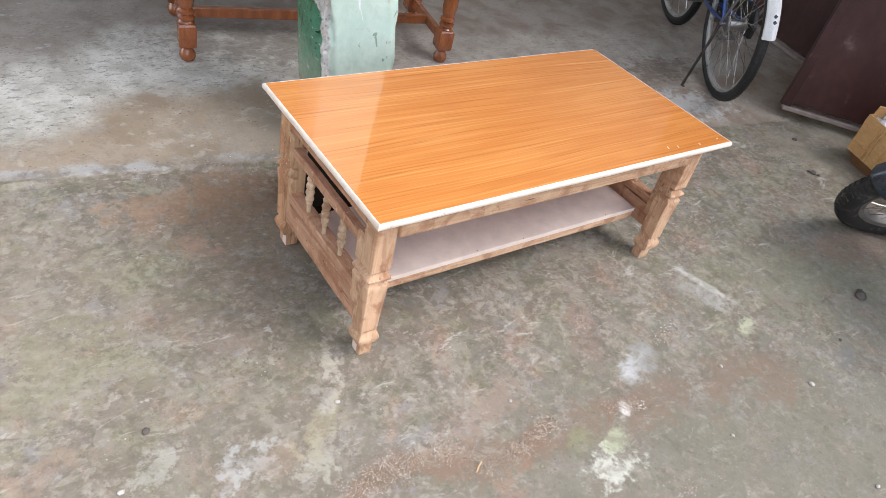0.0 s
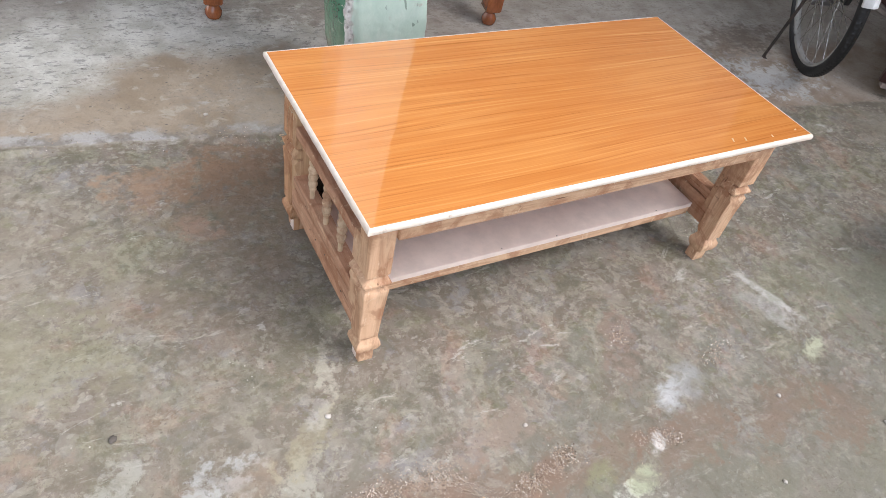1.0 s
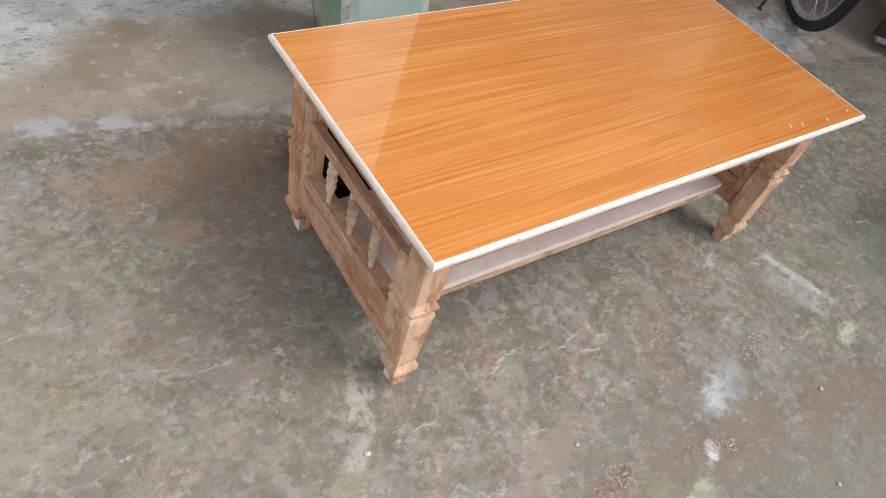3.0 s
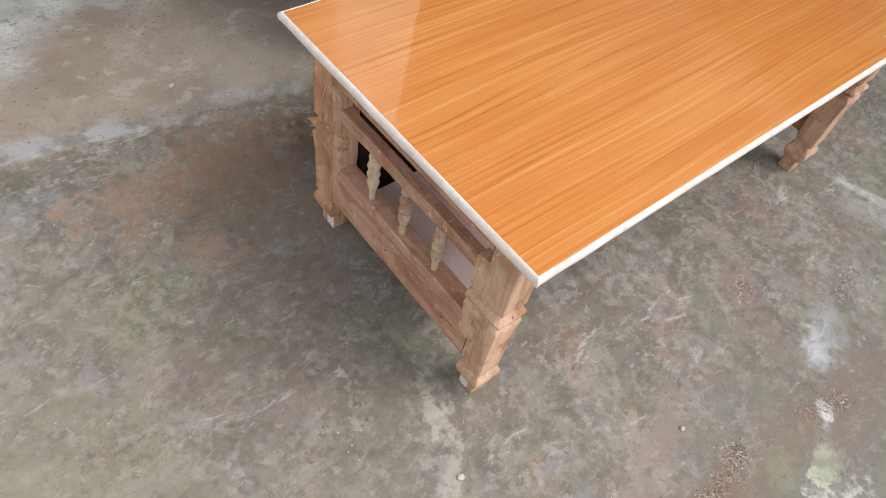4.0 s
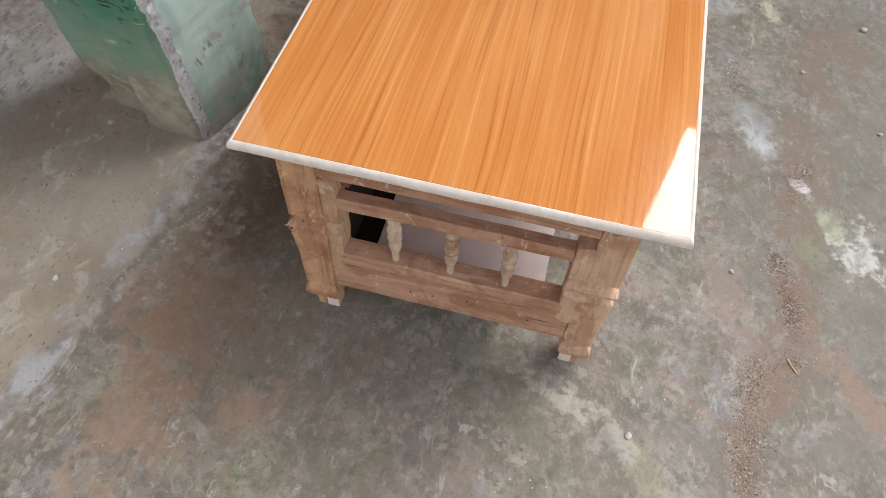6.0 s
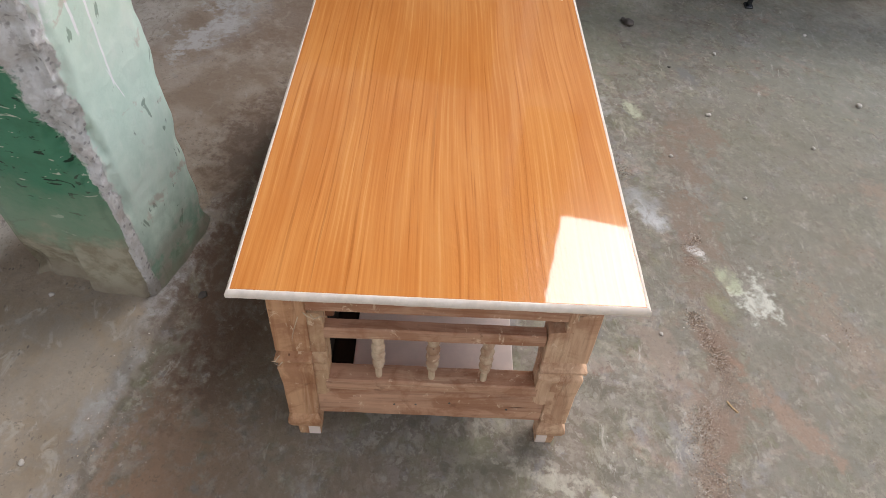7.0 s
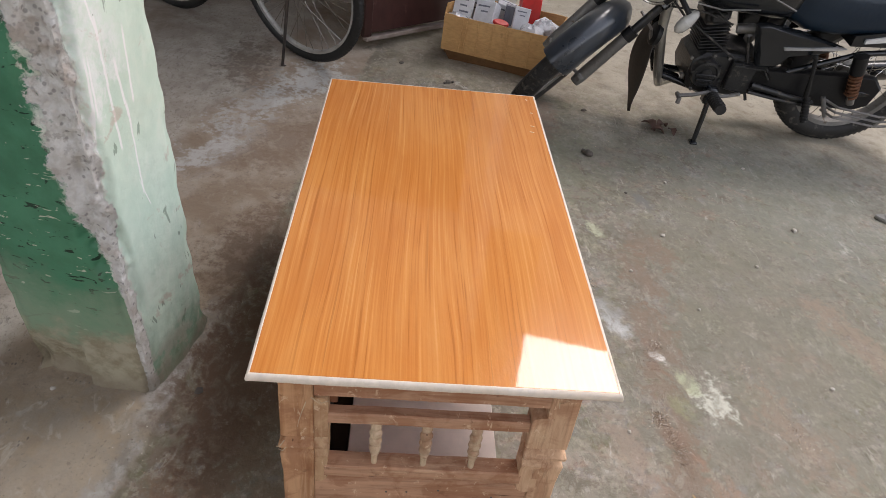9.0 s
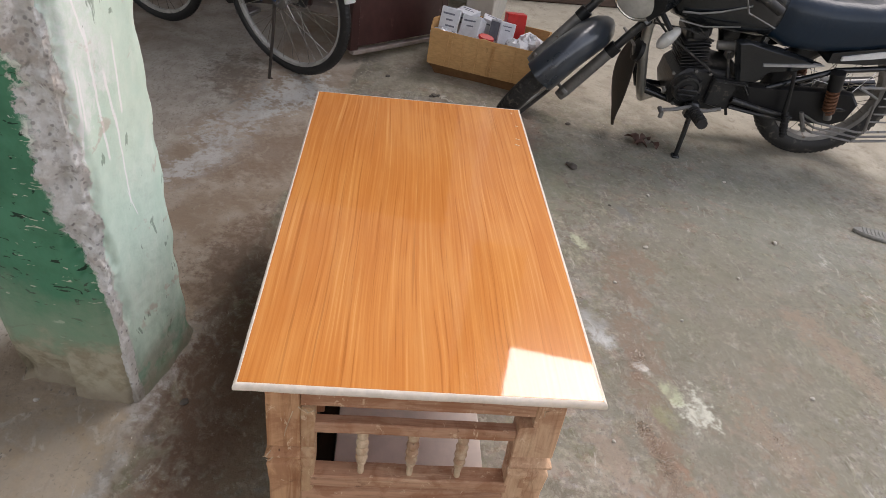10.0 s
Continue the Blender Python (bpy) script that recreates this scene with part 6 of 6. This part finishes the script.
    s.tube([(0.455, 0.125, 0.245), (0.33, 0.135, 0.232), (0.20, 0.14, 0.222)], 0.008, 8)
    P("footrest_bracket", s, M_ENGINE, "dull footrest bracket")
    s = Shape()
    s.tube([(0.285, 0.15, 0.435), (0.278, 0.155, 0.425), (0.262, 0.16, 0.36), (0.245, 0.165, 0.275)], [0.012, 0.008, 0.008, 0.012], 8)
    s.tube([(0.240, 0.165, 0.275), (0.225, 0.180, 0.22), (0.215, 0.185, 0.175)], [0.012, 0.014, 0.012], 10)
    for i in range(7):
        s.torus(0.014, 0.0025, pose(0.236 - i * 0.0032, 0.169 + i * 0.0026, 0.262 - i * 0.0125, 0, 14, 0), 12, 6)
    P("passenger_footrest", s, M_PLASTIC, "folded black passenger footrest")
    s = Shape()
    s.tube([(0.605, 0.10, 0.222), (0.61, 0.17, 0.232)], 0.012, 10)
    s.tube([(0.61, 0.16, 0.232), (0.612, 0.285, 0.244)], [0.019, 0.021], 12)
    for i in range(7):
        s.torus(0.021, 0.003, pose(0.6115, 0.175 + i * 0.015, 0.234 + i * 0.0014, 90), 14, 6)
    P("rider_footrest", s, M_RUBBER, "ribbed rubber rider footrest")
    s = Shape()
    s.tube([(0.485, 0.13, 0.232), (0.56, 0.155, 0.228), (0.63, 0.165, 0.245), (0.69, 0.175, 0.232), (0.745, 0.18, 0.226)], 0.0075, 8)
    s.tube([(0.745, 0.165, 0.226), (0.745, 0.20, 0.224), (0.745, 0.20, 0.205)], 0.009, 8)
    P("gear_lever", s, M_ALLOY, "dull metal gear lever")
    s = Shape()
    s.box((0.60, 0.13, 0.215), (0.05, 0.04, 0.07), 0.008)
    fz = 0.195 * math.tan(radians(MC_LEAN)) + 0.004
    s.tube([(0.60, 0.14, 0.20), (0.605, 0.165, 0.12), (0.612, 0.19, fz)], [0.011, 0.010, 0.009], 10)
    s.box((0.615, 0.195, fz + 0.002), (0.03, 0.032, 0.010), 0.003, pose(0, 0, 0, 0, 0, 0))
    P("side_stand", s, M_BLACK, "black side stand")
    rails = [([(0.15, 0.15, z), (0.12, 0.20, z), (-0.05, 0.215, z - 0.012), (-0.28, 0.215, z + 0.02), (-0.33, 0.18, z + 0.06)], 0.005) for z in (0.262, 0.240, 0.218)]
    rails += [([(0.03, 0.20, 0.43), (-0.05, 0.21, 0.40), (-0.08, 0.215, 0.26), (-0.05, 0.215, 0.205)], 0.006), ([(0.03, 0.20, 0.43), (-0.10, 0.20, 0.445), (-0.30, 0.19, 0.42), (-0.33, 0.18, 0.27)], 0.006)]
    rails += [([(-0.075, 0.212, z), (-0.32, 0.19, z + 0.008)], 0.0035) for z in (0.30, 0.335, 0.37, 0.405)] + [([(0.13, 0.17, 0.20), (0.17, 0.155, 0.275)], 0.009)]
    for pts, rad in rails:
        s = Shape()
        s.tube(pts, rad, 8)
        P("guard_rail", s, M_ALLOY, "dull steel leg guard rail")


MC_LEAN, MC_STEER = 8, 58
motorcycle()


# ---- carton of small packs ----
def packs():
    base = Matrix(((-0.316, 0.949, 0, 2.385), (-0.949, -0.316, 0, 0.19), (0, 0, 1, 0.0), (0, 0, 0, 1)))
    ln, dp, h = 0.50, 0.34, 0.215
    c = thing("cardboard_carton", base, "open brown cardboard carton with a narrower base coloured dark for shade", "cardboard box")
    def panel(name, a, b, z0, z1, out, mat, bulge, wob, label=""):
        ax, ay = a
        bx, by = b
        n = 16
        d = Vector((bx - ax, by - ay, 0))
        nrm = Vector((d.y, -d.x, 0)).normalized() * out
        rings = []
        for i in range(n + 1):
            f = i / n
            ring = []
            for th in (0, 0.005):
                row = []
                for j in range(7):
                    g = j / 6
                    k = bulge * math.sin(math.pi * f) * math.sin(math.pi * g * 0.8 + 0.3) + wob * noise.noise((f * 6, g * 3, ax * 9 + out))
                    z = z0 + (z1 - z0) * g + (0.006 * noise.noise((f * 9, 5.0, ay)) if j == 6 else 0)
                    row.append(Vector((ax, ay, 0)) + d * f + nrm * (k - th) + Vector((0, 0, z)))
                ring += row if th == 0 else row[::-1]
            rings.append(ring)
        return part(name, Shape().loft(rings), mat, c, label, angle=60)
    fr = panel("carton_side", (0, 0), (ln, 0), 0.055, h, 1, M_CARTON, 0.014, 0.006)
    panel("carton_side", (0, dp), (ln, dp), 0.055, h, -1, M_CARTON, 0.01, 0.006)
    panel("carton_side", (0, 0), (0, dp), 0.055, h, -1, M_CARTON, 0.008, 0.005)
    panel("carton_side", (ln, 0), (ln, dp), 0.055, h, 1, M_CARTON, 0.008, 0.005)
    # recessed base, its cardboard coloured as if shadowed by the bulging sides
    s = Shape()
    s.loft([[(i, i, z), (ln - i, i, z), (ln - i, dp - i, z), (i, dp - i, z)] for i, z in ((0.035, 0.0), (0.022, 0.03), (0.004, 0.058))])
    part("carton_base", s, M_CARTON_DARK, c, "narrower carton base with shade painted into its colour")
    for i, (x, lean) in enumerate(((0.085, 0.006), (0.105, 0.004), (0.165, -0.004), (0.225, 0.003), (0.285, 0.006), (0.300, 0.004), (0.40, -0.003))):
        s = Shape()
        dy = -0.0175 if 0.12 < x < 0.38 else -0.0125
        s.tube([(x, dy, 0.062), (x + lean * 0.5, dy - 0.0015, 0.13), (x + lean, dy, 0.205)], 0.0028, 6)
        part("crease", s, M_CARTON, fr, "raised vertical crease in the cardboard")
    for x, z, w in ((0.045, 0.10, 0.06), (0.195, 0.125, 0.08), (0.345, 0.135, 0.07), (0.43, 0.11, 0.06)):
        s = Shape()
        dy = -0.0165 if 0.1 < x < 0.36 else -0.0120
        s.tube([(x - w / 2, dy, z), (x, dy - 0.001, z + 0.004), (x + w / 2, dy, z - 0.002)], 0.002, 6)
        part("crease", s, M_CARTON, fr)
    s = Shape()
    s.box((0, 0, 0), (0.15, 0.004, 0.085), 0.001, pose(ln + 0.03, 0.12, h + 0.012, 35, 20, 75))
    part("carton_flap", s, M_CARTON, c)
    s = Shape()
    s.box((0, 0, 0), (0.05, 0.004, 0.05), 0.001, pose(0.005, 0.05, h + 0.015, 10, 0, 70))
    part("carton_flap", s, M_CARTON, c)

    def pack(x, y, z, sx, sy, sz, rx, ry, rz, lines, label, mat=M_PACK, open_side=False):
        m = base @ pose(x, y, z, rx, ry, rz)
        o = thing("small_pack", m, label, "small box", "packs in the carton")
        s = Shape()
        s.box((0, 0, 0), (sx, sy, sz), 0.002)
        b = part("pack_body", s, mat, o)
        for k in range(lines):
            q = Shape()
            q.box((sx * 0.08 * ((k * 7) % 3 - 1), -sy / 2 - 0.0006, sz * (0.32 - 0.17 * k)), (sx * (0.62 - 0.13 * ((k * 5) % 3)), 0.0012, sz * 0.05), 0.0003)
            part("print_bar", q, M_PRINT_DARK, b, "line of unreadable grey print")
            q = Shape()
            q.box((sx * 0.1 * ((k * 5) % 3 - 1), sy * (0.25 - 0.2 * k), sz / 2 + 0.0006), (sx * 0.5, sy * 0.06, 0.0012), 0.0003)
            part("print_bar", q, M_PRINT_DARK, b)
        if open_side:
            # a dark plate on the solid box stands for its shaded inside
            q = Shape()
            q.box((-sx / 2 - 0.0008, 0, 0), (0.0016, sy * 0.84, sz * 0.84), 0.0005)
            part("open_end", q, M_PRINT_DARK, b, "dark plate standing in for the shaded inside of the open pack")
        return o
    pack(0.055, 0.10, 0.215, 0.085, 0.07, 0.15, -14, 4, 8, 3, "white small pack standing with grey print")
    pack(0.165, 0.09, 0.205, 0.095, 0.06, 0.135, -30, -6, -14, 2, "white small pack tipped back in the carton")
    pack(0.295, 0.13, 0.225, 0.075, 0.11, 0.095, -12, 10, 34, 2, "white small pack with a dark open end", open_side=True)
    pack(0.335, 0.22, 0.235, 0.09, 0.06, 0.12, -8, 0, 24, 0, "red small pack standing behind white ones", M_RED)
    pack(0.11, 0.21, 0.20, 0.10, 0.08, 0.13, 6, 0, -20, 2, "white small pack at the back of the carton")
    pack(0.22, 0.22, 0.19, 0.09, 0.08, 0.12, 0, 12, 10, 1, "white small pack half hidden in the carton")
    pack(0.10, 0.05, 0.155, 0.10, 0.06, 0.07, 10, 20, -8, 1, "white small pack lying low in the carton")
    pack(0.42, 0.20, 0.16, 0.09, 0.09, 0.10, 0, 15, -20, 1, "white small pack at the carton's end")
    pack(0.36, 0.08, 0.14, 0.12, 0.08, 0.07, 5, -12, 25, 1, "white small pack under a clear bag")
    lid = thing("red_lid", base @ pose(0.245, 0.045, 0.205, 20, 8, 10), "small oval red plastic lid", "lid")
    s = Shape()
    s.lathe([(0.001, 0.0), (0.030, 0.0), (0.033, 0.004), (0.033, 0.012), (0.029, 0.016), (0.001, 0.017)], Matrix.Diagonal((1.1, 0.6, 1, 1)), 22)
    part("lid_body", s, M_RED, lid)
    for x, y, z, sx, sy, sz in ((0.385, 0.06, 0.195, 0.055, 0.045, 0.035), (0.43, 0.12, 0.205, 0.05, 0.05, 0.035), (0.04, 0.05, 0.185, 0.045, 0.035, 0.03), (0.21, 0.06, 0.18, 0.05, 0.03, 0.025)):
        bag = thing("plastic_bag", base @ pose(x, y, z), "crumpled translucent plastic bag among the packs", "plastic bag", "bags in the carton")
        n = 16
        rings = []
        for i in range(9):
            a = math.pi * i / 8
            rings.append([])
            for k in range(n):
                b = 2 * math.pi * k / n
                w = 1 + 0.45 * noise.noise((math.cos(b) * 2.1 + x * 30, math.sin(b) * 2.1, a * 1.6))
                rings[-1].append((sx * w * max(0.02, math.sin(a)) * math.cos(b), sy * w * max(0.02, math.sin(a)) * math.sin(b), -sz * w * math.cos(a)))
        part("bag_film", Shape().loft(rings), M_FOIL, bag, angle=25)


packs()


# ---- loose bits on the floor ----
def stone(name, x, y, size, mat, label, category="pebble", flat=0.6, seed=0.0):
    n = 12
    rings = []
    for i in range(7):
        a = math.pi * i / 6
        row = []
        for k in range(n):
            b = 2 * math.pi * k / n
            w = 1 + 0.38 * noise.noise((math.cos(b) * 1.7 + seed, math.sin(b) * 1.7, a + seed * 3))
            row.append((size * w * max(0.03, math.sin(a)) * math.cos(b), size * 0.8 * w * max(0.03, math.sin(a)) * math.sin(b), -size * flat * math.cos(a)))
        rings.append(row)
    ob = part(name, Shape().loft(rings), mat, angle=30)
    ob.matrix_world = pose(x, y, floor_z(x, y) + size * flat * 0.72, 0, 0, seed * 70)
    return tagged(ob, label, category, group=category + "s on the floor")


for i, (x, y, sz) in enumerate(((-0.061, -0.054, 0.0065), (1.103, -0.513, 0.008), (1.207, -1.004, 0.010), (0.48, -0.78, 0.007), (-0.50, -0.07, 0.007), (0.90, -0.36, 0.006), (1.45, -0.62, 0.007),
                                (0.75, -0.52, 0.005), (0.30, -0.21, 0.005), (1.62, -0.98, 0.007), (-0.05, 0.93, 0.006), (0.30, 1.02, 0.006), (0.98, -0.78, 0.006))):
    stone("pebble", x, y, sz, M_STONE, "small whitish pebble on the cement floor", seed=i * 1.3)
for i, (x, y, sz) in enumerate(((-0.428, 0.037, 0.0085), (1.606, -0.365, 0.022), (1.63, -0.35, 0.012), (0.335, 0.735, 0.010), (2.0, -0.42, 0.012), (1.35, -0.45, 0.006), (2.125, 0.155, 0.014), (2.13, 0.135, 0.009), (2.115, 0.17, 0.008), (2.30, 0.36, 0.012))):
    stone("rubble", x, y, sz, M_DARKSTONE, "dark lump of rubble on the cement floor", "rubble lump", 0.45, seed=i * 2.1 + 0.7)


def dead_leaf(x, y, turn, size):
    n = 9
    rings = []
    for i in range(n + 1):
        f = i / n
        w = size * 0.34 * math.sin(math.pi * min(0.98, max(0.03, f))) ** 0.8
        curl = 0.45 * size * math.sin(math.pi * f)
        row = [(size * (f - 0.5), w * c, curl * 0.5 + 0.55 * w * abs(c) + 0.002 * noise.noise((f * 6, c * 3, turn))) for c in (-1, -0.5, 0, 0.5, 1)]
        rings.append(row + [(p[0], p[1], p[2] + 0.0012) for p in row[::-1]])
    ob = part("dead_leaf", Shape().loft(rings), M_LEAF)
    ob.matrix_world = pose(x, y, floor_z(x, y) + 0.002, 6, -8, turn)
    return tagged(ob, "curled dry reddish-brown leaf on the floor", "leaf", "dead leaves")


for x, y, a, sz in ((1.905, -0.675, 35, 0.075), (1.865, -0.705, 80, 0.06), (1.915, -0.735, 125, 0.065), (1.875, -0.765, 15, 0.05)):
    dead_leaf(x, y, a, sz)

# a thin stick
s = Shape()
s.tube([(-0.014, 0, 0.002), (0.0, 0.001, 0.0024), (0.014, -0.001, 0.002)], 0.0016, 6)
st = part("stick", s, M_CHIP)
st.matrix_world = pose(0.136, -0.316, floor_z(0.136, -0.316), 0, 0, 35)
tagged(st, "tiny pale wood splinter on the floor", "stick")

# a worn sandal sole by the motorcycle
def sandal():
    x, y = 1.325, -1.45
    t = thing("sandal", pose(x, y, floor_z(x, y) + 0.001, 0, 0, 70), "dusty grey ribbed sandal sole on the floor", "sandal")
    out = [(0.075 * math.cos(a) * (1 + 0.1 * math.cos(a)), 0.034 * math.sin(a) * (1 - 0.15 * math.cos(a))) for a in (2 * math.pi * k / 24 for k in range(24))]
    s = Shape()
    s.slab(out, 0.0, 0.013, 2, e=0.003)
    part("sole", s, M_SOLE, t)
    for i in range(8):
        s = Shape()
        s.box((-0.05 + i * 0.014, 0, 0.0138), (0.005, 0.044, 0.003), 0.001)
        part("rib", s, M_SOLE, t)


sandal()

# dark timber on the ground past the carton
bm_ = Shape()
bm_.box((0, 0, 0.05), (0.09, 0.95, 0.10), 0.012)
bl = part("timber_beam", bm_, M_TIMBER)
bl.matrix_world = pose(3.93, -0.68, 0, 0, 0, 11)
tagged(bl, "dark weathered timber beam lying on the ground", "beam")

# paint daub with blue marks, high on the pillar's side
for z, y, w, h in ((0.872, 0.205, 0.030, 0.006), (0.850, 0.205, 0.006, 0.034), (0.840, 0.193, 0.020, 0.005)):
    s = Shape()
    s.box((-0.003, y, z), (0.004, w, h), 0.001)
    part("painted_mark", s, M_INK, PILLAR, "blue painted mark")


def grit():
    """Sandy grains gathered in shallow lines on the floor."""
    rnd = random.Random(5)
    s = Shape()
    lines = (((-0.16, -0.26), (-0.02, -0.24), 0.018, 1100), ((-0.05, -0.24), (0.06, -0.25), 0.014, 1500), ((0.06, -0.25), (0.13, -0.265), 0.016, 1500), ((0.12, -0.27), (0.17, -0.335), 0.013, 1300),
             ((0.17, -0.335), (0.27, -0.32), 0.010, 1300), ((0.27, -0.32), (0.36, -0.29), 0.009, 900), ((0.50, -0.33), (0.60, -0.345), 0.010, 700), ((0.62, -0.10), (0.66, -0.07), 0.012, 200),
             ((0.78, -0.22), (0.90, -0.20), 0.012, 300), ((0.30, -0.62), (0.62, -0.56), 0.02, 400), ((1.7, -0.5), (2.2, -0.55), 0.10, 160), ((-0.5, 0.88), (0.25, 0.80), 0.02, 160))
    for a, b, sp, n in lines:
        for _ in range(n):
            f = rnd.random()
            x = a[0] + (b[0] - a[0]) * f + rnd.gauss(0, sp)
            y = a[1] + (b[1] - a[1]) * f + rnd.gauss(0, sp) + 0.010 * math.sin(f * 11)
            r = rnd.uniform(0.0008, 0.0026)
            z = floor_z(x, y)
            t = rnd.random() * 6
            pts = [(x + r * math.cos(t + k * 2.09), y + r * math.sin(t + k * 2.09), z - 0.0005) for k in range(3)]
            s.add(pts + [(x, y, z + r * 0.55)], [(0, 1, 3), (1, 2, 3), (2, 0, 3)])
    me = bpy.data.meshes.new("grit")
    me.from_pydata(s.v, [], s.f)
    me.materials.append(M_GRIT)
    tagged(new("grit", me), "reddish sandy grit scattered on the cement floor", "grit", kind="stuff")


grit()
